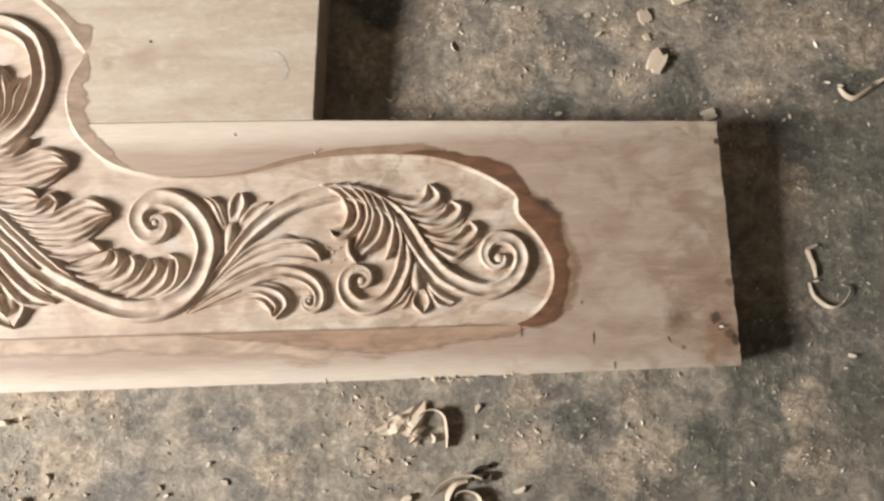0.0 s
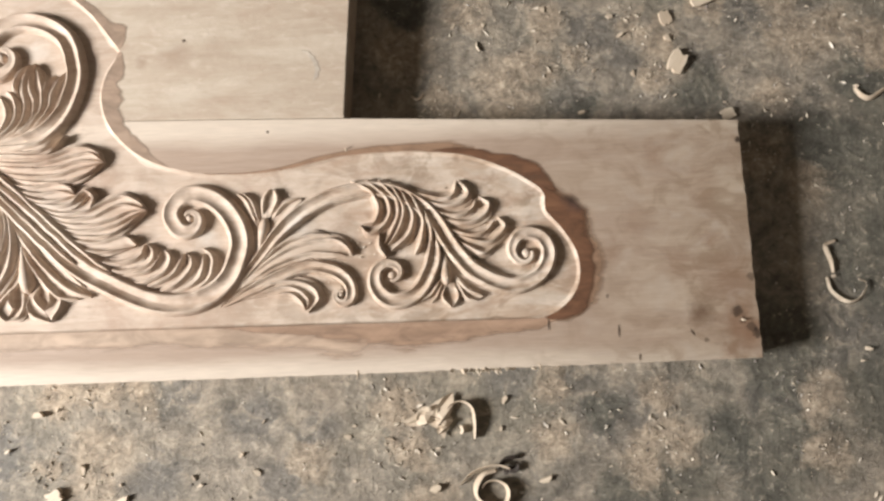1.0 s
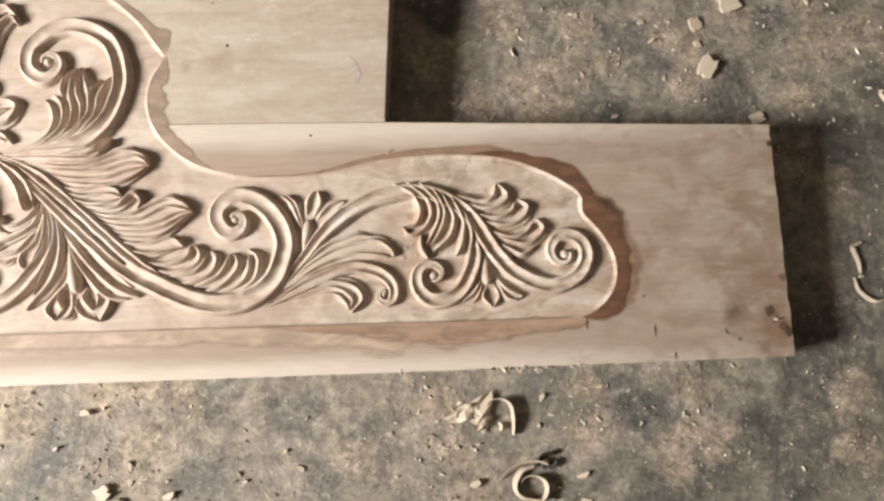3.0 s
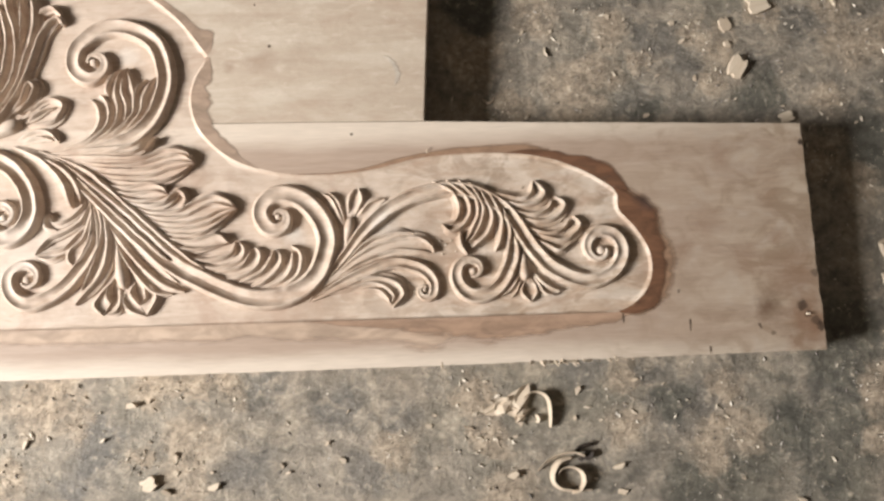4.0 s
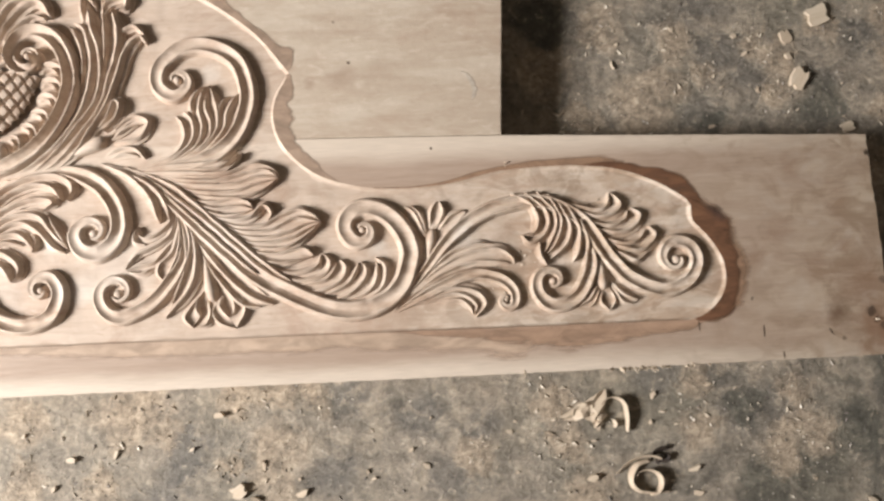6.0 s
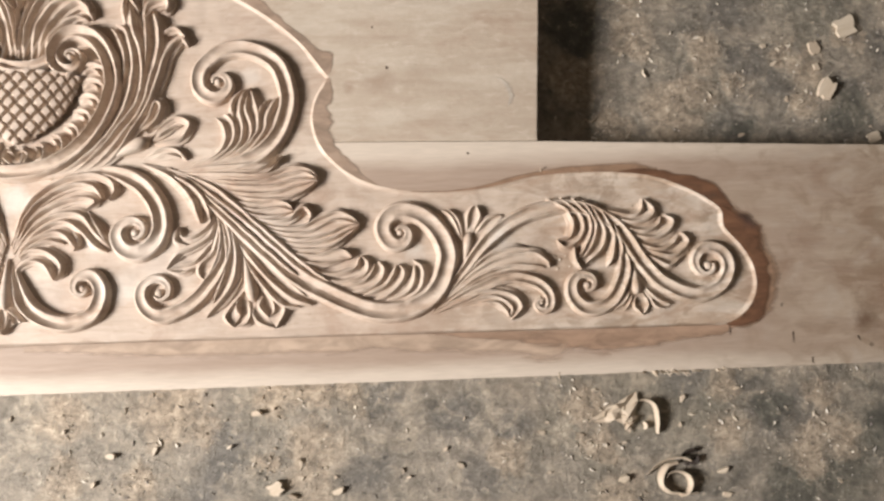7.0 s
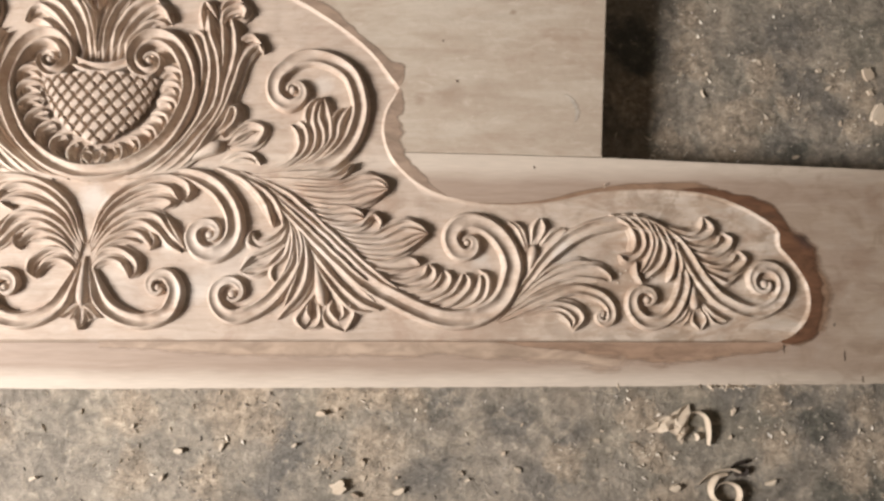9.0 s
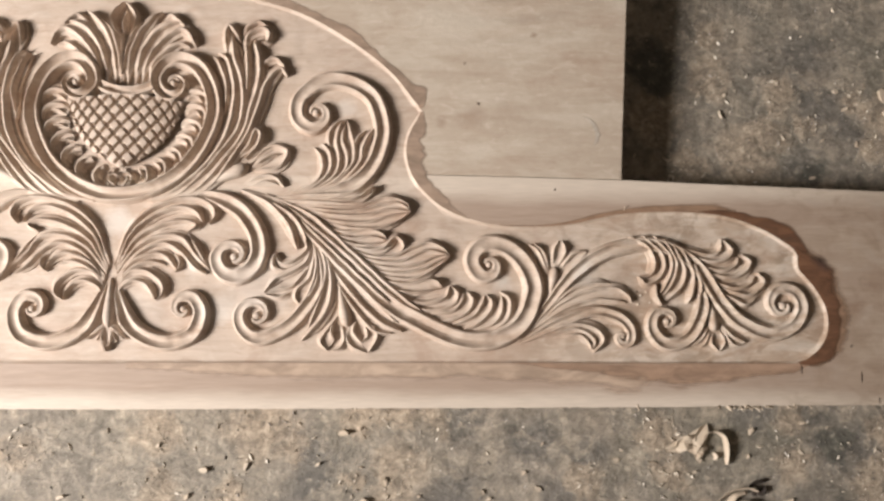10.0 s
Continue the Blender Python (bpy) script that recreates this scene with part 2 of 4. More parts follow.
BARE = [(0.533, -0.102, 0.026), (0.823, -0.099, 0.030), (0.950, -0.134, 0.034), (0.804, -0.060, 0.022), (0.993, -0.090, 0.026), (0.976, -0.179, 0.026),
        (0.728, -0.060, 0.026), (0.632, 0.360, 0.034), (0.838, 0.318, 0.024), (0.818, 0.237, 0.030), (0.963, 0.272, 0.026), (0.960, 0.234, 0.032),
        (1.014, 0.325, 0.026), (0.224, -0.110, 0.022), (0.218, -0.137, 0.030), (0.400, -0.061, 0.027), (0.380, -0.145, 0.028), (0.504, -0.158, 0.030),
        (0.194, -0.163, 0.022), (0.822, 0.382, 0.030), (0.670, 0.369, 0.020), (1.088, 0.189, 0.042), (1.132, 0.251, 0.026), (0.869, 0.286, 0.024),
        (0.859, -0.093, 0.026), (1.094, -0.023, 0.060), (0.475, -0.093, 0.026)]
# dark olive floor patches; beside the planks they also paint in deeper shade
DARK_SHADE = [(1.10, 0.17, 0.055), (1.14, 0.24, 0.04), (1.13, 0.05, 0.07), (1.11, -0.09, 0.05), (0.95, -0.13, 0.03), (1.01, -0.03, 0.05), (0.957, 0.245, 0.03),
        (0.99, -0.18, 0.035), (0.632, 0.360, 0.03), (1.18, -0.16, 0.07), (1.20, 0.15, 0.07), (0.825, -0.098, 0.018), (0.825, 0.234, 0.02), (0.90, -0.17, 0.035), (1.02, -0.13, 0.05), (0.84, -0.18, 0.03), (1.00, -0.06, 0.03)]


PALE = [(0.04, -0.12, 0.09), (0.17, -0.09, 0.06), (0.31, -0.12, 0.06), (0.47, -0.14, 0.04), (-0.12, -0.12, 0.08), (0.58, -0.16, 0.04), (0.63, -0.10, 0.03)]


def concrete():
    n = Nodes("dusty_concrete")
    # one uneven copy of the plan, in which every patch is a plain disc
    flat = n.add("ShaderNodeVectorMath", operation="MULTIPLY")
    n.link(n.coord.outputs["Object"], flat.inputs[0])
    flat.inputs[1].default_value = (1, 1, 0)
    wander = n.add("ShaderNodeTexNoise")
    for key, value in (("Scale", 24.0), ("Detail", 9.0), ("Roughness", 0.66)):
        wander.inputs[key].default_value = value
    n.link(flat.outputs[0], wander.inputs["Vector"])
    drift = n.add("ShaderNodeVectorMath", operation="MULTIPLY_ADD")
    n.link(wander.outputs["Color"], drift.inputs[0])
    drift.inputs[1].default_value, drift.inputs[2].default_value = (0.075, 0.075, 0), (-0.0375, -0.0375, 0)
    plan = n.add("ShaderNodeVectorMath", operation="ADD")
    n.link(flat.outputs[0], plan.inputs[0])
    n.link(drift.outputs[0], plan.inputs[1])

    def patches(discs):
        """1 in the middle of the discs, falling to 0 outside them."""
        best = None
        for x, y, r in discs:
            d = n.add("ShaderNodeVectorMath", operation="DISTANCE")
            n.link(plan.outputs[0], d.inputs[0])
            d.inputs[1].default_value = (x, y, 0)
            f = n.add("ShaderNodeMath", operation="MULTIPLY_ADD", use_clamp=True)
            n.link(d.outputs["Value"], f.inputs[0])
            f.inputs[1].default_value, f.inputs[2].default_value = -0.5 / r, 1.0
            if best is None:
                best = f.outputs[0]
            else:
                m = n.add("ShaderNodeMath", operation="MAXIMUM")
                n.link(best, m.inputs[0])
                n.link(f.outputs[0], m.inputs[1])
                best = m.outputs[0]
        return best

    def times(a, b):
        m = n.add("ShaderNodeMath", operation="MULTIPLY", use_clamp=True)
        n.link(a, m.inputs[0])
        n.link(b, m.inputs[1])
        return m.outputs[0]

    blotch = n.noise((1, 1, 1), 16.0, 9, 0.68, 0.5)
    broad = n.noise((1, 1, 1), 4.5, 4, 0.55)
    film = n.noise((1, 1, 1), 34.0, 8, 0.7, 0.6)
    clump = n.noise((1, 1, 1), 105.0, 6, 0.68, 0.5)
    fleck = n.noise((1, 1, 1), 260.0, 4, 0.7, 0.2)
    grit = n.noise((1, 1, 1), 520.0, 3, 0.7)
    col = n.ramp(blotch, (0.32, (0.150, 0.132, 0.106)), (0.45, (0.228, 0.198, 0.158)), (0.58, (0.288, 0.244, 0.190)), (0.7, (0.335, 0.278, 0.212)))
    col = n.mix(n.ramp(broad, (0.5, 0.0), (0.66, 0.5)), col, (0.182, 0.168, 0.126))
    col = n.mix(n.ramp(patches(PALE), (0.3, 0.0), (0.7, 0.6)), col, n.mix(film, (0.225, 0.196, 0.160), (0.375, 0.318, 0.250)))
    bare = n.ramp(patches(BARE), (0.40, 0.0), (0.72, 0.66))
    col = n.mix(bare, col, n.mix(film, (0.098, 0.092, 0.082), (0.188, 0.168, 0.142)))
    col = n.mix(n.ramp(film, (0.53, 0.0), (0.58, 0.55)), col, (0.292, 0.246, 0.186))
    # darker floor tone, with shade by the plank's right end put into the colour
    col = n.mix(n.ramp(patches(DARK_SHADE), (0.36, 0.0), (0.66, 0.7)), col, n.mix(film, (0.058, 0.057, 0.046), (0.118, 0.113, 0.088)))
    heap = patches(DUST)
    dusty = times(n.ramp(heap, (0.42, 0.0), (0.60, 0.75), (0.8, 0.95)), n.ramp(film, (0.36, 0.45), (0.50, 1.0)))
    col = n.mix(dusty, col, n.mix(n.ramp(clump, (0.38, 0.0), (0.62, 1.0)), (0.275, 0.220, 0.160), (0.385, 0.310, 0.230)))
    # crumbs: dark and pale specks with sharp edges
    col = n.mix(n.ramp(clump, (0.31, 0.75), (0.37, 0.0)), col, (0.085, 0.074, 0.06))
    col = n.mix(n.ramp(clump, (0.60, 0.0), (0.65, 0.6)), col, (0.37, 0.315, 0.24))
    smudge = n.noise((1, 1, 1), 62.0, 5, 0.6, 0.8)
    col = n.mix(0.7, col, n.ramp(smudge, (0.36, 0.68), (0.5, 1.0), (0.60, 1.16), (0.68, 1.4)), "MULTIPLY")
    col = n.mix(0.5, col, n.ramp(clump, (0.36, 0.7), (0.5, 1.0), (0.64, 1.35)), "MULTIPLY")
    col = n.mix(n.ramp(fleck, (0.665, 0.0), (0.70, 0.75)), col, (0.50, 0.44, 0.35))
    col = n.mix(0.55, col, n.ramp(film, (0.34, 0.6), (0.5, 1.0), (0.66, 1.35)), "MULTIPLY")
    col = n.mix(0.2, col, n.ramp(fleck, (0.34, 0.55), (0.5, 1.0), (0.66, 1.5)), "MULTIPLY")
    col = n.mix(0.1, col, n.ramp(grit, (0.3, 0.6), (0.65, 1.1)), "MULTIPLY")
    nrm = n.bump(grit, 0.12, 0.001)
    nrm = n.bump(fleck, 0.28, 0.002, nrm)
    nrm = n.bump(clump, 0.4, 0.005, nrm)
    nrm = n.bump(heap, 0.3, 0.006, nrm)
    return n.done(col, n.ramp(bare, (0.0, 0.85), (1.0, 0.62)), nrm, 0.3)


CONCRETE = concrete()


def plaster():
    n = Nodes("wall_plaster")
    return n.done(n.ramp(n.noise((1, 1, 1), 3.0, 6), (0.3, (0.20, 0.178, 0.152)), (0.7, (0.26, 0.232, 0.20))), 0.85, n.bump(n.noise((1, 1, 1), 60.0), 0.2, 0.003))


PLASTER = plaster()


# ---- helpers for meshes ----
def part(name, bm, material, parent=None, label="", smooth=False, crisp=None):
    bmesh.ops.recalc_face_normals(bm, faces=bm.faces)
    me = bpy.data.meshes.new(name)
    bm.to_mesh(me)
    bm.free()
    me.materials.append(material)
    if smooth:
        me.shade_smooth()
    if crisp:
        me.set_sharp_from_angle(angle=radians(crisp))
    ob = new(name, me)
    ob.parent = parent
    return tagged(ob, label)


def box(bm, x0, x1, y0, y1, z0, z1):
    vs = [bm.verts.new((x, y, z)) for z in (z0, z1) for x, y in ((x0, y0), (x1, y0), (x1, y1), (x0, y1))]
    for f in ((0, 1, 2, 3), (4, 5, 6, 7), (0, 1, 5, 4), (1, 2, 6, 5), (2, 3, 7, 6), (3, 0, 4, 7)):
        bm.faces.new([vs[i] for i in f])


def spline(points, step):
    """A Catmull-Rom curve through points, sampled about every step."""
    p = np.array(points, float)
    p = np.vstack([2 * p[0] - p[1], p, 2 * p[-1] - p[-2]])
    out = []
    for a, b, c, d in zip(p, p[1:], p[2:], p[3:]):
        n = max(2, int(np.linalg.norm(c - b) / step))
        for t in np.arange(n) / n:
            out.append(0.5 * (2 * b + (c - a) * t + (2 * a - 5 * b + 4 * c - d) * t**2 + (3 * b - a - 3 * c + d) * t**3))
    return np.array(out + [p[-2]])


def floor_z(x, y):
    """The slab falls gently to the back."""
    return 0.010 - 0.0373 * min(max(y, -0.6), 0.9)


# ---- the room ----
def room():
    bm = bmesh.new()
    xs = np.unique(np.concatenate([np.linspace(WEST - 0.2, EAST + 0.2, 14), np.linspace(-0.4, 1.4, 60)]))
    ys = np.unique(np.concatenate([np.linspace(SOUTH - 0.2, NORTH + 0.2, 14), np.linspace(-0.6, 0.9, 50)]))
    grid = [[bm.verts.new((x, y, floor_z(x, y) + 0.0012 * noise.noise((x * 7, y * 7, 0)))) for y in ys] for x in xs]
    for a, b in zip(grid, grid[1:]):
        for i in range(len(ys) - 1):
            bm.faces.new((a[i], b[i], b[i + 1], a[i + 1]))
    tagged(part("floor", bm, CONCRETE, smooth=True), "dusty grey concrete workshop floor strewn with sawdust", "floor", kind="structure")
    w = 0.2
    spans = {
        "wall_west": [(WEST - w, WEST, SOUTH, WIN_Y[0], -0.1, CEIL), (WEST - w, WEST, WIN_Y[1], NORTH, -0.1, CEIL),
                      (WEST - w, WEST, WIN_Y[0], WIN_Y[1], -0.1, WIN_Z[0]), (WEST - w, WEST, WIN_Y[0], WIN_Y[1], WIN_Z[1], CEIL)],
        "wall_east": [(EAST, EAST + w, SOUTH, NORTH, -0.1, CEIL)],
        "wall_south": [(WEST - w, EAST + w, SOUTH - w, SOUTH, -0.1, CEIL)],
        "wall_north": [(WEST - w, EAST + w, NORTH, NORTH + w, -0.1, CEIL)],
        "ceiling": [(WEST - w, EAST + w, SOUTH - w, NORTH + w, CEIL, CEIL + 0.15)],
    }
    for name, boxes in spans.items():
        bm = bmesh.new()
        for b in boxes:
            box(bm, *b)
        tagged(part(name, bm, PLASTER), "plain plastered workshop " + name.split("_")[0], name.split("_")[0], kind="structure")


room()

# ---- the headboard ----
headboard = tagged(new("headboard"), "carved raw wooden headboard lying flat on the concrete floor", "headboard")


def outline():
    """Half of the carved field's edge, from the crest's middle to the foot of the tip, in metres."""
    crest = spline([(0, 434), (90, 429), (171, 411), (218, 393), (271, 360), (310, 327), (342, 285)], 4)
    side = spline([(342, 285), (327, 257), (325, 230), (337, 201), (369, 172), (414, 156), (459, 152), (510, 155), (568, 167), (633, 170), (691, 165), (736, 148), (770, 126)], 4)
    tip = spline([(770, 126), (770, 107), (785, 88), (799, 62), (799, 34), (784, 12), (757, 0), (700, -1)], 4)
    return np.vstack([crest[:-1], side[:-1], tip]) / 1000


EDGE = outline()
RING = np.vstack([EDGE, EDGE[::-1] * (-1, 1)])[:-1]   # clockwise all round
MIRROR = Matrix.Diagonal((-1, 1, 1, 1))


def seam(x):
    return 0.2165 - 0.0155 * abs(x) - 0.008 * max(0, abs(x) - 0.5)


def inset(ring, d):
    """The closed curve moved inwards by d."""
    a, b = np.roll(ring, 1, 0), np.roll(ring, -1, 0)
    t = b - a
    t /= np.linalg.norm(t, axis=1)[:, None]
    return ring + d * np.stack([t[:, 1], -t[:, 0]], 1)


def face_over(bm, verts):
    """Fills a closed loop of vertices, whatever its shape."""
    for tri in geometry.tessellate_polygon([[v.co.copy() for v in verts]]):
        bm.faces.new([verts[k] for k in tri])


def slab(poly):
    """A plank: its upper face from a closed outline, its sides down to the floor, its upper rim slightly rounded."""
    bm = bmesh.new()
    rows = []
    ring = np.array(poly)
    for d, z in ((0.0009, 0.0), (0.0002, -0.0003), (0.0, -0.0012)):
        rows.append([bm.verts.new((x, y, TOP + z)) for x, y in inset(ring, d)])
    rows.append([bm.verts.new((x, y, floor_z(x, y) + 0.0005)) for x, y in poly])
    face_over(bm, rows[0])
    face_over(bm, rows[-1])
    n = len(poly)
    for up, low in zip(rows, rows[1:]):
        for i in range(n):
            bm.faces.new((up[i], low[i], low[(i + 1) % n], up[(i + 1) % n]))
    return bm


def worn(a, b, step, depth, seed):
    """Points from a to b with small nicks."""
    n = max(2, int(math.dist(a, b) / step))
    out = []
    for i in range(n):
        t = i / n
        x, y = a[0] + (b[0] - a[0]) * t, a[1] + (b[1] - a[1]) * t
        k = noise.noise((x * 40 + seed, y * 40, seed)) * 0.25 + noise.noise((x * 150 + seed, y * 150, seed)) * 0.4 - 0.5 * max(0.0, noise.noise((x * 95 + seed, y * 95, seed + 4)) - 0.15) ** 0.5
        dx, dy = b[1] - a[1], a[0] - b[0]
        l = math.hypot(dx, dy)
        out.append((x + dx / l * k * depth, y + dy / l * k * depth))
    return out


below = [p for p in EDGE if p[1] < seam(p[0])]
above = [p for p in EDGE if p[1] >= seam(p[0])]
cross_x = below[0][0]

bottom = [(-0.974, -0.044), (-0.6, -0.048), (0.0, -0.0505), (0.6, -0.048), (0.972, -0.044)]
poly = []
for a, b in zip(bottom, bottom[1:]):
    poly += worn(a, b, 0.004, 0.0012, 3)
poly += worn((0.972, -0.044), (0.969, 0.193), 0.0018, 0.0026, 5)
poly += worn((0.969, 0.193), (0.575, seam(0.575)), 0.006, 0.0008, 7)
poly += [(0.45, seam(0.45)), (cross_x + 0.001, seam(cross_x))]
poly += [tuple(p) for p in below] + [(-p[0], p[1]) for p in below[::-1]]
poly += [(-cross_x - 0.001, seam(cross_x)), (-0.45, seam(0.45)), (-0.575, seam(0.575)), (-0.969, 0.193)]
part("lower_plank", slab(poly[::-1]), PLANK, headboard, "long pale plank with creamy sapwood along its edges")

gap = 0.0006
poly = [(cross_x + 0.001, seam(cross_x) + gap), (0.45, seam(0.45) + gap)] + worn((0.571, seam(0.571) + gap), (0.586, 0.475), 0.006, 0.0007, 11)
poly += [(0.586, 0.475), (-0.586, 0.475), (-0.571, seam(0.571) + gap), (-0.45, seam(0.45) + gap), (-cross_x - 0.001, seam(cross_x) + gap)]
poly += [(-p[0], p[1]) for p in above[::-1]] + [tuple(p) for p in above]
part("upper_plank", slab(poly[::-1]), UPPER, headboard, "shorter upper plank of pale straight-grained wood")

# the sunk ground of the carving, with its cut wall
def inside(x, y, ring):
    a, b = ring, np.roll(ring, -1, 0)
    hit = ((a[:, 1] > y) != (b[:, 1] > y)) & (x < (b[:, 0] - a[:, 0]) * (y - a[:, 1]) / (b[:, 1] - a[:, 1] + 1e-12) + a[:, 0])
    return hit.sum() % 2 == 1


def ground():
    bm = bmesh.new()
    rings = [(-0.0005, TOP + 0.0003), (0.0006, TOP - 0.0005), (0.0018, FIELD + 0.0007), (0.0032, FIELD + 0.0001), (0.009, FIELD - 0.0012)]
    loops = [[bm.verts.new((*p, z)) for p in inset(RING, d)] for d, z in rings]
    for a, b in zip(loops, loops[1:]):
        for i in range(len(a)):
            bm.faces.new((a[i], a[(i + 1) % len(a)], b[(i + 1) % len(a)], b[i]))
    step, inner, made = 0.004, inset(RING, 0.0018), {}

    def corner(i, k):
        if (i, k) not in made:
            x, y = i * step, k * step
            made[i, k] = bm.verts.new((x, y, FIELD + 0.0007 * noise.noise((x * 30, y * 45, 2)) + 0.0003 * noise.noise((x * 90, y * 140, 4))))
        return made[i, k]

    for i in range(-200, 200):
        for k in range(-1, 109):
            if inside((i + 0.5) * step, (k + 0.5) * step, inner):
                bm.faces.new((corner(i, k), corner(i + 1, k), corner(i + 1, k + 1), corner(i, k + 1)))
    part("carved_ground", bm, CARVED, headboard, "smoothed sunken ground of the carving", smooth=True)


ground()


def stain(points, width, seed, material=None, lift=0.00022, ragged=0.8, centre=None, fibrous=1.0, label="reddish brown damp stain beside the carved edge"):
    """A ragged wet stain along a stretch of the carved edge, outside it."""
    bm = bmesh.new()
    p = np.array(points)
    t = np.gradient(p, axis=0)
    t /= np.linalg.norm(t, axis=1)[:, None]
    out = np.stack([-t[:, 1], t[:, 0]], 1)
    if centre:
        out = p - np.array(centre)
        out /= np.linalg.norm(out, axis=1)[:, None]
    rows, uv = [], bm.loops.layers.uv.new("soak")
    for i, (q, o) in enumerate(zip(p, out)):
        s = i / (len(p) - 1)
        w = 1.2 * width(s) * (1 + 0.4 * noise.noise((q[0] * 22, q[1] * 22, seed)) + ragged * (0.35 * noise.noise((q[0] * 80, q[1] * 80, seed + 3))))
        w = max(w + fibrous * 0.0010 * noise.noise((q[1] * 260, seed, 9)) * abs(o[0]), 0.0004)
        rows.append([bm.verts.new((*(q + o * w * k), TOP + lift)) for k in (0.0, 0.5, 1.0)])
    for i, (a, b) in enumerate(zip(rows, rows[1:])):
        for k in range(2):
            face = bm.faces.new((a[k], b[k], b[k + 1], a[k + 1]))
            for loop, at in zip(face.loops, ((i, k), (i + 1, k), (i + 1, k + 1), (i, k + 1))):
                loop[uv].uv = (at[0] / len(p), at[1] / 2)
    return part("stain", bm, material or STAIN, headboard, label)


fine_edge = spline(EDGE[::3], 0.0015)
arc = lambda x0, x1, y0, y1: [p for p in fine_edge if x0 <= p[0] <= x1 and y0 <= p[1] <= y1]
stain(arc(0.06, 0.345, 0.287, 0.44), lambda s: (0.011 * min(1, s * 4) + 0.010 * math.exp(-((s - 0.955) / 0.03) ** 2)) * min(1, (1 - s) * 40 + 0.3), 1, DULL, ragged=0.5, fibrous=0.5)
stain(arc(0.32, 0.40, 0.160, 0.286), lambda s: 0.017 * min(1, s * 7 + 0.25) * (1 - 0.35 * s) * min(1, (1 - s) * 5) + 0.006 * math.exp(-((s - 0.35) / 0.15) ** 2), 2, DULL, ragged=0.9, fibrous=0.5)
stain(arc(0.43, 0.70, 0.14, 0.18), lambda s: 0.001 + 0.012 * s, 3, HALO, 0.00016, 0.3)
stain(arc(0.65, 0.771, 0.120, 0.175), lambda s: 0.016 * min(1, s * 1.6), 12, ragged=0.4)
stain(arc(0.76, 0.81, 0.001, 0.127), lambda s: 0.021 * math.sin(math.pi * min(max(s, 0), 1)) ** 0.5 + 0.016 * math.exp(-((s - 0.2) / 0.12) ** 2), 4, lift=0.00030, centre=(0.735, 0.06), fibrous=1.6)
stain(arc(0.76, 0.81, 0.001, 0.127), lambda s: 0.0245 * math.sin(math.pi * min(max(s, 0), 1)) ** 0.5 + 0.015 * math.exp(-((s - 0.2) / 0.13) ** 2), 6, HALO, 0.00016, centre=(0.735, 0.06), fibrous=1.0)
stain([(x, 0.0) for x in np.arange(0.78, 0.44, -0.0015)], lambda s: (0.007 + 0.019 * math.exp(-((s - 0.42) / 0.25) ** 2)) * min(1, (1 - s) * 5, s * 12 + 0.2), 17, MOIST, 0.00017, 0.2)
stain([(x, 0.0) for x in np.arange(0.79, 0.02, -0.002)], lambda s: min(1, s * 15) * (0.006 + 0.020 * math.exp(-((s - 0.28) / 0.2) ** 2) + 0.012 * math.exp(-((s - 0.7) / 0.22) ** 2)), 8, DAMP, 0.00012, 0.2)

RUBBED = soaked("rubbed_wood", (0.56, 0.485, 0.40), (0.53, 0.455, 0.37), 0.5, 0.0)
stain(spline([(0.528, 0.281), (0.537, 0.272), (0.542, 0.260), (0.540, 0.247)], 0.001), lambda s: 0.0050 * math.sin(math.pi * min(max(s, 0), 1)) ** 0.7 + 0.0004, 23, RUBBED, ragged=0.6, label="pale rubbed curl on the bare plank")


# ---- the carving ----
def bar(u, beads):
    """Height over a bar's width: two rounded ridges with a hollow channel between them; with no beads, one rounded ridge."""
    if beads == 0:
        return 0.20 + 0.80 * (1 - abs(u) ** 1.5)
    f, crown = abs(u), 0.66
    if f >= crown:
        return 0.30 + 0.70 * math.cos(math.pi / 2 * (f - crown) / (1 - crown)) ** 0.8
    k = f / crown
    return HOLLOW + (1.0 - HOLLOW) * k**1.6


HOLLOW = 0.37
ACROSS = {1: (-1, -0.95, -0.88, -0.8, -0.73, -0.66, -0.58, -0.45, -0.25, 0, 0.25, 0.45, 0.58, 0.66, 0.73, 0.8, 0.88, 0.95, 1)}
ACROSS[2] = ACROSS[1]
ACROSS[0] = tuple(np.linspace(-1, 1, 11))


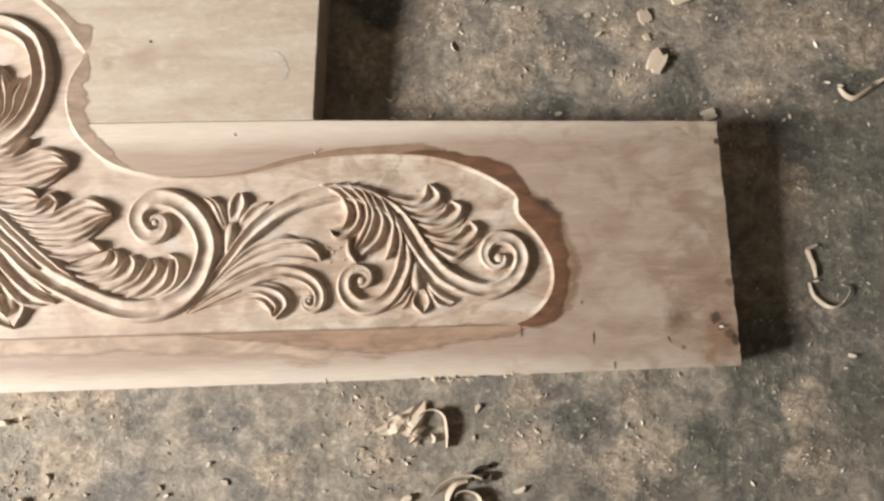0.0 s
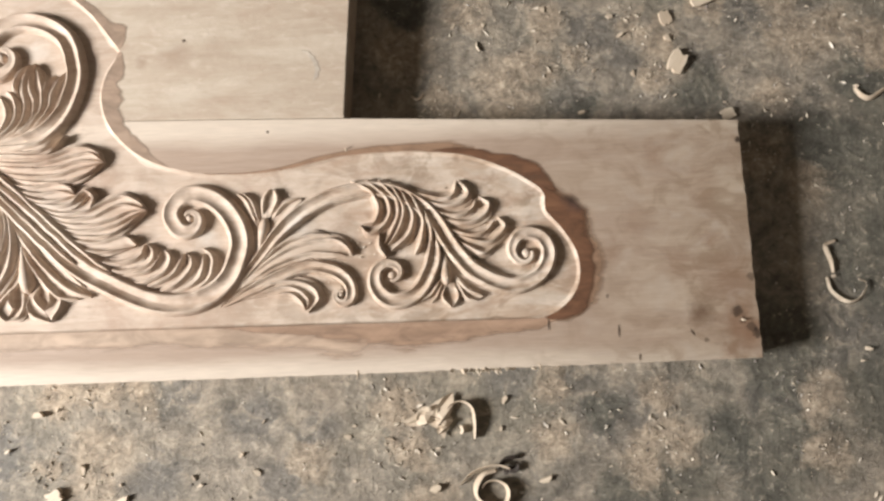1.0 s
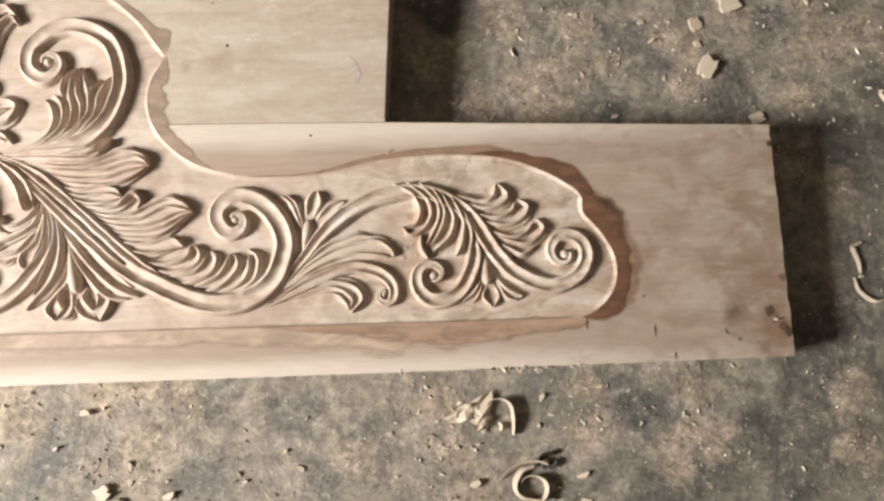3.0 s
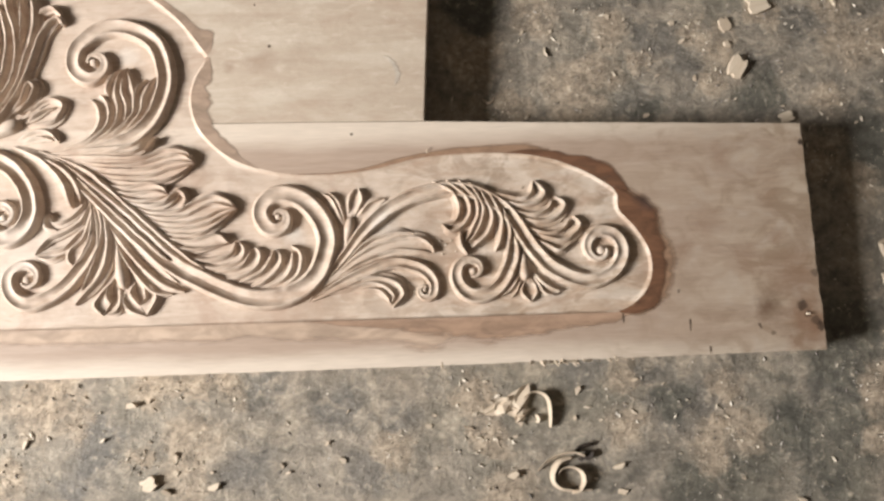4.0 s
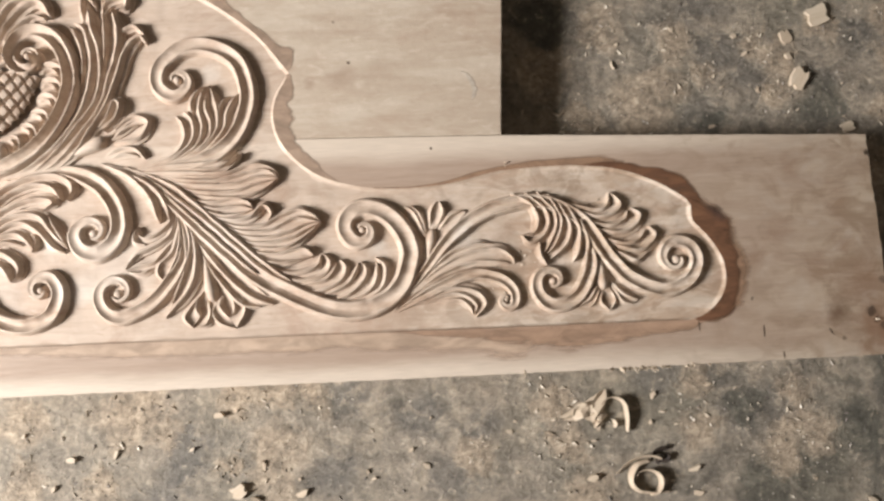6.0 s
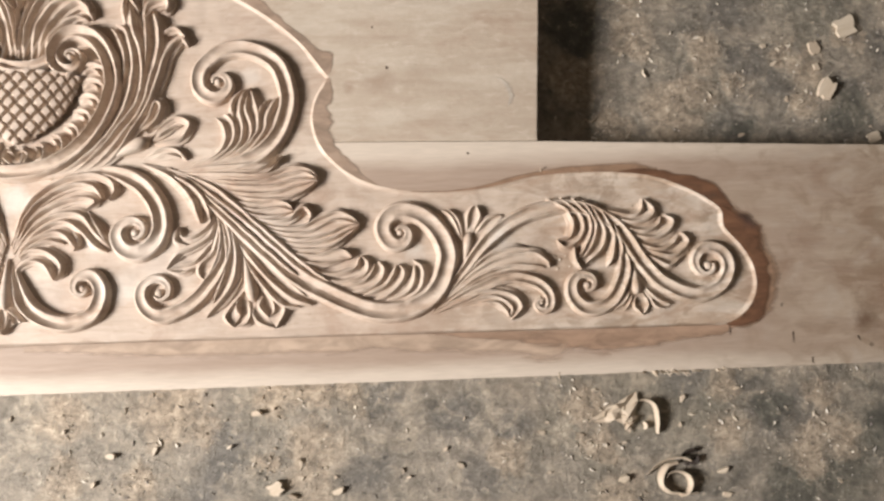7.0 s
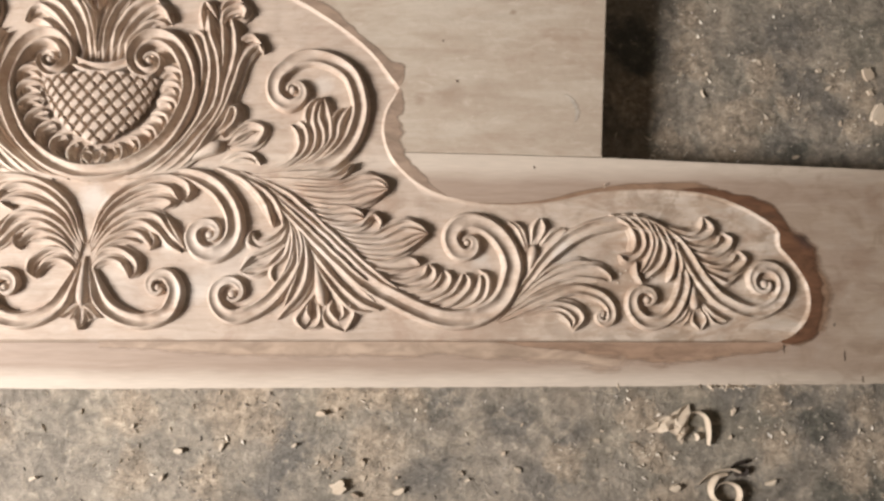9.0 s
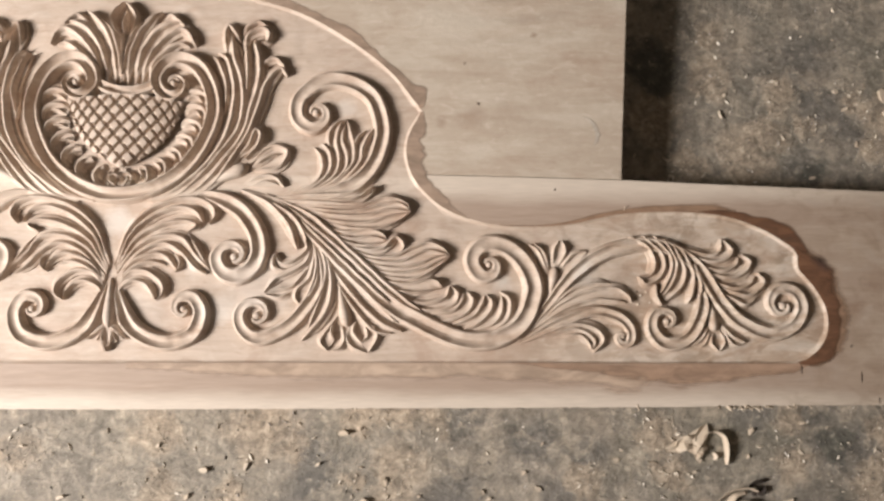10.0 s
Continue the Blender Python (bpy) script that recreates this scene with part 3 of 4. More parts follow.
def sweep(bm, path, widths, heights, beads, skirt=1.3, base=-0.002, close=None, open_start=False):
    """Carves a bar along path: widths and heights run along it, in metres; close, from 0 to 1, fills its hollow."""
    us = ACROSS[beads]
    cut = np.array([(noise.noise((x * 55, y * 55, 1)), noise.noise((x * 55, y * 55, 5)), noise.noise((x * 110, y * 110, 9))) for x, y in path])
    if not open_start:
        path = path + 0.0006 * cut[:, :2]      # the hand's unsteadiness
    heights = heights * (1 + 0.10 * cut[:, 2])
    t = np.gradient(path, axis=0)
    t /= np.linalg.norm(t, axis=1)[:, None] + 1e-9
    side = np.stack([-t[:, 1], t[:, 0]], 1)
    close = np.zeros(len(path)) if close is None else close
    rows = []
    for p, s, w, h, c in zip(path, side, widths, heights, close):
        row = [(p - s * w / 2 * skirt, base)]
        row += [(p + s * w / 2 * u, h * (bar(u, beads) * (1 - c) + c * (1 - 0.3 * u * u))) for u in us]
        row += [(p + s * w / 2 * skirt, base)]
        rows.append([bm.verts.new((q[0], q[1], FIELD + z)) for q, z in row])
    for a, b in zip(rows, rows[1:]):
        for k in range(len(a) - 1):
            bm.faces.new((a[k], b[k], b[k + 1], a[k + 1]))
    for r in rows[-1:] if open_start else (rows[0], rows[-1]):
        bm.faces.new(r)


def dome(bm, x, y, r, h, n=14):
    rings = [[bm.verts.new((x + r * math.cos(a) * math.cos(e), y + r * math.sin(a) * math.cos(e), FIELD + h * (0.55 + 0.45 * math.sin(e)))) for a in np.arange(n) * 2 * math.pi / n]
             for e in (0.0, 0.4, 0.8, 1.2)]
    rings.insert(0, [bm.verts.new((v.co.x, v.co.y, FIELD - 0.002)) for v in rings[0]])
    for a, b in zip(rings, rings[1:]):
        for i in range(n):
            bm.faces.new((a[i], a[(i + 1) % n], b[(i + 1) % n], b[i]))
    bm.faces.new(rings[-1])


def both(name, bm, label="", parents=(None, None), shift=0.0):
    """One carved piece and its mirror image on the other half; shift: by how much the carver set that one nearer to the axis."""
    other = bm.copy()
    bmesh.ops.transform(other, matrix=MIRROR, verts=other.verts)
    for v in other.verts if shift else ():
        v.co.x += shift * min(1.0, max(0.0, -v.co.x / 0.035))
    return [part(name, b, CARVED, p or headboard, label, smooth=True, crisp=42) for b, p in zip((bm, other), parents)]


def scroll(name, w, beads, h, eye, turns, way, points):
    """A stem that runs through points and winds up round its eye."""
    whole = name == "ring_scroll"      # its two halves meet on the axis
    if whole:
        points = [(-points[1][0], points[1][1])] + points
    stem = spline([(x / 1000, y / 1000) for x, y in points], 0.0017)
    if whole:
        stem = stem[stem[:, 0] > 0.0005]
        stem = np.vstack([[0.0, stem[0][1]], stem])
    c = np.array(eye) / 1000
    d = stem[-1] - c
    r0, a0 = np.hypot(*d), math.atan2(d[1], d[0])
    n = int(turns * 52)
    s = np.arange(1, n + 1) / n
    r = r0 * np.exp(-1.45 * s)
    a = a0 + way * turns * 2 * math.pi * s
    path = np.vstack([stem, c + np.stack([r * np.cos(a), r * np.sin(a)], 1)])
    ease_in = np.concatenate([np.full(len(stem), 0.25), 0.25 * np.clip(1 - 4 * s, 0, 1)])[1:-1, None]
    for _ in range(14):      # an even curve through the marked points
        path[1:-1] += ease_in * (path[:-2] + path[2:] - 2 * path[1:-1])
    w, h = w * 0.00115, h / 1090
    k = np.linspace(0, 1, len(stem))
    ease = np.clip((k - 0.8) / 0.2, 0, 1)
    rise = np.ones(len(k)) if whole else 0.2 + 0.8 * np.minimum(1, k * 4)
    widths = np.concatenate([w * rise * (1 - 0.2 * ease), 0.8 * w * (r / r0) ** 0.9 * (1 - 0.25 * s)])
    heights = np.concatenate([h * (np.ones(len(k)) if whole else 0.1 + 0.9 * np.minimum(1, k * 5) ** 0.7), h * np.ones(n)])
    bm = bmesh.new()
    fill = np.concatenate([0.0 * k if whole else 0.55 * np.clip((k - 0.6) / 0.4, 0, 1), (0.0 if whole else 0.55) + (0.85 if whole else 0.35) * np.clip(s * 1.3, 0, 1)])
    sweep(bm, path, widths, heights, beads, 1.18, close=fill, open_start=whole)
    dome(bm, *c, max(0.0022, 0.21 * r0), h * 0.95)
    both(name, bm, shift=0.010 if whole else 0.0)


def hollow(bm, a, b, low):
    """The gouge cut between two neighbouring ridges: a trough that closes the leaf between them."""
    gap = np.linalg.norm(a[:, :2] - b[:, :2], axis=1)
    if gap.max() > 0.020 or gap.mean() > 0.0125:
        return
    rows = []
    for p, q in zip(a, b):
        row = []
        for v in np.linspace(0, 1, 8):
            c = p + (q - p) * v
            row.append(bm.verts.new((c[0], c[1], FIELD + low * 0.85 + (0.72 * c[2] - low * 0.85) * (2 * v - 1) ** 2)))
        rows.append(row)
    rows.append([bm.verts.new((v.co.x, v.co.y, FIELD - 0.002)) for v in rows[-1]])
    for r, t in zip(rows, rows[1:]):
        for i in range(7):
            bm.faces.new((r[i], t[i], t[i + 1], r[i + 1]))


def leaf(name, h, *ridges, body_height=0.48, single=False, shift=0.0, root=0.05, pointed=False):
    """A leaf: a low hollowed body, and the sharp ridges left standing on it between the gouge cuts."""
    h /= 1060
    body = bmesh.new()
    cut, lines = [], []
    for w, points in ridges:
        w *= 0.00114
        path = spline([(x / 1000, y / 1000) for x, y in points], 0.0022)
        run = np.concatenate([[0], np.cumsum(np.linalg.norm(np.diff(path, axis=0), axis=1))])
        left = run[-1] - run
        k = run / run[-1]
        reach, bend = (4.2, 1.0) if pointed else (2.2, 0.7)
        widths = w * np.minimum(0.12 + 2.4 * k, 0.6 + 0.6 * k).clip(0, 1) * np.clip(left / (reach * w), 0.05, 1) ** bend
        heights = h * (root + (1 - root) * np.minimum(1, k * 2.8) ** 0.7) * (0.72 + 0.28 * np.clip(left / (w * 0.8), 0, 1))
        low = h * body_height * (0.8 + 0.2 * k)
        sweep(body, path, widths * 1.4, low, 1, 1.2, close=np.ones(len(path)))
        bm = bmesh.new()
        sweep(bm, path, widths, heights, 0, 1.04)
        cut.append(bm)
        lines.append(np.stack([np.interp(np.linspace(0, 1, 28), k, v) for v in (*path.T, heights)], 1))
    for a, b in zip(lines, lines[1:]):
        hollow(body, a, b, h * body_height)
    bodies = [part(name, body, CARVED, headboard, smooth=True, crisp=42)] if single else both(name, body, shift=shift)
    for bm in cut:
        if single:
            part("ridge", bm, CARVED, bodies[0], smooth=True, crisp=42)
        else:
            both("ridge", bm, parents=bodies, shift=shift)


def drop(name, w, h, a, b):
    """A smooth tear-shaped bud, its thick end at b."""
    a, b = np.array(a) / 1000, np.array(b) / 1000
    k = np.linspace(0, 1, 16)
    path = a + (b - a) * k[:, None]
    bulge = np.sqrt(np.clip(1 - ((k - 0.72) / np.where(k > 0.72, 0.285, 0.78)) ** 2, 0.02, 1)) * np.where(k < 0.72, k / 0.72 * 0.6 + 0.4, 1)
    bm = bmesh.new()
    us = np.linspace(-1, 1, 9)
    t = (b - a) / np.linalg.norm(b - a)
    s = np.array([-t[1], t[0]])
    rows = [[bm.verts.new((*(p + s * w / 2000 * f * u), FIELD + (h / 1000 * f**0.6 * math.sqrt(max(0, 1 - u * u)) if abs(u) < 1 else -0.002))) for u in us] for p, f in zip(path, bulge)]
    for q, r in zip(rows, rows[1:]):
        for i in range(8):
            bm.faces.new((q[i], r[i], r[i + 1], q[i + 1]))
    bm.faces.new(rows[0]), bm.faces.new(rows[-1])
    both(name, bm)


scroll("ring_scroll", 17.1, 2, 12.6, (60, 314), 0.85, 1, [(0, 185), (42, 192), (77, 216), (97, 247), (107, 283), (99, 316), (83, 337), (62, 343), (46, 332), (40, 314), (50, 299)])
scroll("volute_scroll", 17.7, 2, 8.9, (221, 282), 0.85, 1, [(185, 184), (242, 190), (277, 208), (295, 241), (297, 272), (285, 302), (262, 317), (239, 321), (217, 313), (201, 296), (200, 276), (214, 263)])
scroll("main_stem", 19.6, 2, 8.9, (418, 109), 0.8, 1, [(148, 185), (186, 173), (221, 144), (253, 115), (285, 85), (316, 59), (375, 30), (410, 24), (437, 31), (458, 48), (467, 72), (468, 90), (459, 110), (443, 126), (423, 133), (406, 128), (399, 112), (406, 97)])
scroll("low_scroll", 15.2, 2, 8.1, (162, 51), 0.9, -1, [(219, 145), (231, 110), (226, 79), (208, 51), (187, 34), (163, 26), (146, 37), (141, 54)])
scroll("foot_scroll", 16.5, 2, 8.9, (82, 58), 0.85, 1, [(7, 87), (12, 66), (24, 41), (45, 26), (71, 22), (94, 32), (101, 54), (93, 72)])
scroll("branch_scroll", 18.0, 2, 8.9, (135, 116), 0.8, -1, [(79, 185), (105, 185), (136, 172), (155, 150), (162, 126), (157, 106), (139, 94), (121, 100), (114, 115)])
scroll("tip_stem", 15.2, 2, 8.1, (749, 64), 0.8, 1, [(447, 21), (483, 63), (509, 95), (537, 117), (568, 129), (602, 133), (632, 124), (656, 105), (673, 78), (692, 53), (715, 38), (741, 33), (764, 45), (771, 65), (764, 81), (748, 85)])
scroll("leaf_scroll", 11.4, 2, 7.4, (567, 29), 0.8, -1, [(451, 21), (501, 46), (534, 57), (562, 52), (576, 38), (577, 24)])
scroll("small_scroll", 14.6, 2, 8.1, (617, 46), 0.8, -1, [(655, 94), (659, 70), (653, 46), (638, 26), (617, 21), (602, 32), (599, 48)])
leaf("palmette", 10.2,
    (7.4, [(1, 315), (2, 333), (5, 353), (12, 374), (22, 387)]),
    (9.1, [(7, 313), (7, 332), (10, 352), (19, 375), (32, 392), (43, 399)]),
    (9.1, [(16, 314), (18, 335), (25, 356), (38, 375), (51, 384), (65, 388)]),
    (9.1, [(23, 315), (26, 334), (36, 354), (51, 370), (65, 378), (75, 373), (82, 359)]),
    (8.2, [(31, 317), (35, 336), (49, 351), (63, 360), (75, 358)]),
    (7.4, [(45, 389), (53, 395), (61, 390), (68, 383)]),
     body_height=0.56)
leaf("palmette_bud", 11.1,
    (5.0, [(1, 366), (9, 376), (14, 389), (9, 402), (-1, 411)]),
    body_height=0.25)
drop("bud_seed", 8.0, 8.0, (0, 402), (0, 380))
leaf("palmette_core", 11.1,
    (5.1, [(0, 318), (0, 340), (0, 360), (0, 374)]),
    (6.3, [(0, 371), (0, 378), (0, 386), (0, 394)]),
     body_height=0.37, single=True)
def basket_gadroons():
    """The overlapping lobes round the basket: each a rim that rises from the basket, turns over and curls in at the ring."""
    lobes = []
    for k in range(8):
        a = radians(7 - 11.6 * k - 0.35 * k * k)
        x, y = 6.5 + 80 * math.cos(a), 285 + 83 * math.sin(a)
        nx, ny = math.cos(a), math.sin(a) * 0.96
        big = 1.14 - 0.024 * k
        rim = [(-15, 3), (-8, 9), (2, 9.5), (9, 4), (10.5, -4), (7, -10)]
        fold = [(-12, -2), (-5, 3), (2, 2.5), (5, -3)]
        for wide, line in ((8.4, rim), (5.0, fold)):
            lobes.append((wide * big, [(x + big * (u * nx - v * ny), y + big * (u * ny + v * nx)) for u, v in line]))
    for rim, fold in zip(lobes[::2], lobes[1::2]):
        leaf("basket_gadroon", 9.6, rim, fold, body_height=0.48, shift=0.013)


basket_gadroons()
leaf("heart", 9.4,
    (6.4, [(6, 190), (14, 196), (19, 203), (15, 209), (8, 207), (6, 201)]),
    (6.4, [(6, 190), (-1, 196), (-7, 202), (-3, 208), (3, 207), (6, 201)]),
    body_height=0.3, single=True)
leaf("tuft_leaf", 10.2,
    (10.6, [(24, 178), (58, 187), (97, 217), (120, 252), (128, 287), (128, 314), (120, 342), (108, 351)]),
    (8.0, [(116, 270), (120, 307), (112, 335), (103, 347)]),
    (9.7, [(40, 178), (76, 191), (128, 251), (139, 287), (136, 320), (127, 347), (123, 375)]),
    (8.0, [(117, 350), (116, 371), (120, 383), (128, 375), (133, 365)]),
    (9.7, [(56, 179), (92, 194), (136, 249), (148, 287), (155, 314), (156, 341), (149, 368)]),
    (8.0, [(141, 290), (143, 320), (142, 347), (139, 361)]),
    (9.7, [(138, 354), (140, 370), (147, 377), (159, 381), (166, 375), (164, 365), (157, 364)]),
    (8.0, [(135, 367), (141, 381), (153, 388), (164, 383)]),
    (9.7, [(74, 181), (106, 197), (142, 250), (154, 281), (161, 307), (170, 324), (181, 333), (187, 325)]),
    (8.0, [(157, 334), (164, 342), (175, 344), (184, 336)]),
    (8.9, [(127, 223), (146, 242), (154, 260), (160, 256), (157, 243), (144, 227)]),
     body_height=0.52)
leaf("side_leaf", 7.4,
    (7.0, [(145, 220), (165, 239), (177, 243), (190, 237), (187, 225), (177, 217), (153, 214)]),
    (6.3, [(150, 218), (168, 230), (179, 233)]),
    (7.0, [(141, 198), (163, 208), (178, 206), (187, 196)]),
    (5.7, [(147, 196), (166, 201), (180, 198)]),
)
drop("bud", 16.5, 9.6, (104, 198), (146, 220))
leaf("inner_leaf", 8.1,
    (8.0, [(185, 186), (220, 199), (230, 216), (228, 231), (220, 241)]),
    (8.0, [(198, 186), (229, 202), (240, 219), (238, 235), (229, 246)]),
    (7.3, [(211, 188), (243, 208), (249, 228), (245, 249), (249, 266), (257, 275)]),
    (6.6, [(240, 237), (236, 250), (240, 264), (252, 274)]),
    (7.3, [(223, 190), (254, 212), (258, 232), (252, 251), (255, 269)]),
    (8.0, [(233, 192), (262, 219), (266, 242), (261, 261), (256, 273)]),
    (8.0, [(245, 195), (271, 222), (275, 241), (282, 257), (288, 264)]),
    (6.6, [(267, 237), (269, 252), (278, 262)]),
    (7.3, [(258, 199), (280, 223), (288, 241), (290, 257)]),
)
leaf("acanthus_leaf", 9.2,
    (7.0, [(179, 184), (223, 187), (255, 188), (274, 195), (284, 204)]),
    (5.7, [(223, 182), (255, 181), (274, 186), (288, 197)]),
    (7.0, [(186, 181), (236, 178), (271, 177), (285, 186), (291, 198)]),
    (6.3, [(211, 177), (249, 173), (277, 176), (296, 183), (315, 183), (326, 177), (330, 169)]),
    (5.7, [(198, 176), (243, 169), (274, 170), (299, 176), (317, 178), (329, 170)]),
    (5.7, [(205, 170), (249, 164), (280, 164), (306, 170), (329, 169)]),
    (5.7, [(211, 165), (249, 157), (281, 156), (307, 163), (330, 168)]),
    (5.7, [(224, 158), (262, 150), (290, 149), (306, 153), (320, 160), (330, 168)]),
    (5.7, [(227, 151), (259, 145), (281, 148), (297, 144), (304, 136)]),
    (5.7, [(232, 146), (262, 138), (287, 139), (304, 135)]),
    (6.3, [(237, 141), (268, 131), (290, 131), (305, 135)]),
     body_height=0.54, pointed=True)
leaf("acanthus_leaf", 9.2,
    (7.0, [(243, 136), (275, 126), (299, 127), (310, 138), (317, 139), (323, 130), (318, 119)]),
    (6.3, [(252, 129), (287, 118), (313, 118), (331, 127), (350, 133), (365, 128), (374, 120)]),
    (5.7, [(257, 124), (294, 112), (322, 113), (347, 124), (372, 120)]),
    (5.7, [(266, 114), (306, 105), (335, 108), (357, 117), (374, 119)]),
    (5.7, [(275, 105), (313, 99), (341, 103), (360, 112), (374, 118)]),
    (5.7, [(283, 99), (316, 93), (338, 94), (357, 104), (374, 117)]),
    (6.3, [(288, 94), (322, 87), (347, 91), (358, 91), (366, 84)]),
    (6.3, [(299, 81), (335, 78), (362, 81)]),
     body_height=0.54, pointed=True)
leaf("gadroon", 7.4,
    (8.0, [(307, 75), (344, 66), (368, 72), (374, 84)]),
    (8.0, [(316, 65), (354, 58), (379, 65), (383, 77), (376, 85)]),
    (7.3, [(345, 53), (375, 57), (386, 65), (390, 76)]),
    (8.0, [(351, 45), (380, 49), (396, 58), (400, 70), (394, 78)]),
    (7.3, [(369, 39), (399, 51), (409, 63), (413, 74)]),
    (8.0, [(381, 34), (405, 43), (419, 57), (421, 68), (415, 75)]),
    (7.3, [(398, 34), (423, 44), (432, 58), (432, 73)]),
    (8.0, [(410, 33), (435, 45), (442, 61), (440, 72), (431, 79)]),
     body_height=0.43)
leaf("fan_leaf", 7.4,
    (8.9, [(220, 145), (237, 117), (243, 82), (236, 54), (212, 24)]),
    (6.3, [(222, 139), (231, 107), (232, 76), (219, 39)]),
    (7.6, [(234, 117), (258, 85), (281, 59), (304, 41), (322, 34)]),
    (7.6, [(228, 132), (260, 100), (288, 70), (316, 44)]),
    (6.3, [(244, 95), (268, 60), (290, 36), (310, 32)]),
)
leaf("curl_leaf", 7.4,
    (6.3, [(217, 145), (215, 126), (201, 113), (187, 109), (181, 119)]),
    (6.3, [(188, 102), (178, 106), (178, 116), (182, 121)]),
    (6.3, [(220, 132), (213, 110), (194, 98), (181, 92), (169, 77)]),
    (6.3, [(218, 107), (201, 85), (184, 80), (170, 76)]),
    (5.7, [(201, 79), (186, 72), (170, 75)]),
    (6.3, [(223, 123), (219, 95), (205, 80), (204, 70), (210, 63)]),
    (7.0, [(228, 113), (226, 87), (217, 71), (210, 62)]),
)
drop("drop_bud", 15.2, 8.9, (251, 87), (261, 39))
leaf("trefoil", 6.7,
    (5.7, [(249, 50), (237, 33), (232, 23), (240, 13)]),
    (5.1, [(245, 45), (243, 33), (247, 25)]),
    (5.7, [(255, 40), (258, 27), (254, 17), (242, 13)]),
    (5.7, [(264, 39), (261, 27), (268, 17), (283, 11)]),
    (5.1, [(270, 45), (268, 34), (277, 22)]),
    (5.7, [(276, 49), (290, 39), (294, 28), (285, 11)]),
    (5.1, [(280, 44), (283, 30), (277, 22)]),
)
leaf("lower_leaf", 8.1,
    (8.0, [(2, 106), (16, 144), (35, 165), (60, 178), (88, 182), (107, 175), (112, 163), (106, 153)]),
    (7.3, [(4, 102), (18, 137), (40, 159), (67, 171), (89, 168), (99, 154)]),
    (7.3, [(5, 100), (25, 134), (55, 152), (80, 156), (92, 151), (82, 143)]),
    (8.0, [(5, 97), (26, 125), (53, 139), (78, 137), (92, 119), (110, 100)]),
    (7.3, [(83, 142), (96, 122), (109, 100)]),
    (7.3, [(6, 93), (29, 119), (56, 131), (77, 121), (92, 104), (104, 97)]),
    (8.0, [(7, 90), (24, 111), (48, 119), (63, 114), (73, 100)]),
    (7.3, [(67, 120), (75, 113), (75, 104), (70, 99)]),
    (7.3, [(7, 89), (24, 104), (42, 110), (59, 107)]),
    (8.0, [(8, 85), (22, 100), (41, 99), (56, 88), (58, 75), (51, 68)]),
    (7.3, [(10, 68), (12, 81), (25, 89), (39, 86), (47, 76), (50, 68)]),
     body_height=0.43)
leaf("foot_petal", 6.7,
    (5.7, [(0, 41), (-10, 33), (-18, 25)]),
    (5.1, [(-2, 38), (-8, 28), (-11, 23)]),
    (5.7, [(-1, 38), (-4, 26), (1, 12)]),
    (5.7, [(3, 38), (5, 25), (1, 12)]),
    (5.7, [(4, 41), (13, 32), (21, 25)]),
)
drop("foot_bud", 13.9, 8.9, (0, 92), (0, 37))
leaf("sickle_leaf", 8.6,
    (8.6, [(139, 192), (171, 177), (194, 152), (204, 125)]),
    (8.6, [(157, 186), (194, 166), (211, 145), (215, 127)]),
)
leaf("plume_leaf", 7.4,
    (7.0, [(468, 41), (502, 68), (532, 80), (560, 83), (574, 75), (578, 67)]),
    (6.3, [(464, 36), (501, 59), (535, 70), (562, 69), (572, 67)]),
    (5.7, [(478, 50), (505, 77), (533, 88), (556, 88)]),
    (7.0, [(461, 28), (498, 41), (522, 43), (539, 37), (545, 25), (535, 12)]),
    (6.3, [(470, 27), (507, 37), (524, 35), (535, 25), (533, 15)]),
    (5.7, [(494, 30), (517, 31), (528, 23), (532, 15)]),
     body_height=0.6)
leaf("flower", 6.7,
    (5.7, [(486, 102), (480, 123), (470, 133)]),
    (5.7, [(485, 99), (474, 124), (464, 132)]),
    (6.3, [(490, 107), (491, 125), (497, 136)]),
    (6.3, [(495, 107), (504, 124), (501, 136)]),
    (6.3, [(497, 102), (511, 120), (526, 126)]),
    (5.7, [(498, 94), (517, 112), (529, 123)]),
)
drop("flower_bud", 12.7, 8.1, (486, 72), (493, 107))
leaf("curved_leaf", 8.9,
    (7.0, [(577, 141), (586, 137), (598, 129), (605, 114), (600, 99), (587, 96)]),
    (7.0, [(592, 142), (602, 134), (613, 123), (616, 108), (609, 95), (595, 88), (587, 96)]),
    (6.3, [(605, 142), (615, 130), (623, 120), (624, 104), (616, 87), (610, 77)]),
    (6.3, [(616, 139), (625, 124), (630, 110), (625, 92), (614, 76)]),
    (6.3, [(626, 134), (634, 117), (639, 103), (634, 86), (617, 70)]),
    (6.3, [(637, 127), (645, 109), (649, 98), (646, 79), (640, 66)]),
    (5.7, [(650, 110), (656, 91), (656, 76)]),
    (6.3, [(605, 88), (606, 74), (612, 64)]),
     body_height=0.40, root=0.85)
leaf("bottom_flower", 6.7,
    (5.7, [(666, 42), (655, 27), (644, 19)]),
    (5.1, [(667, 38), (660, 24), (655, 18)]),
    (5.7, [(671, 37), (666, 24), (674, 13)]),
    (5.7, [(676, 37), (681, 24), (675, 13)]),
    (6.3, [(679, 44), (690, 30), (705, 23)]),
    (5.7, [(680, 39), (688, 23), (699, 19)]),
)
drop("flower_bud", 12.0, 8.1, (669, 68), (670, 35))
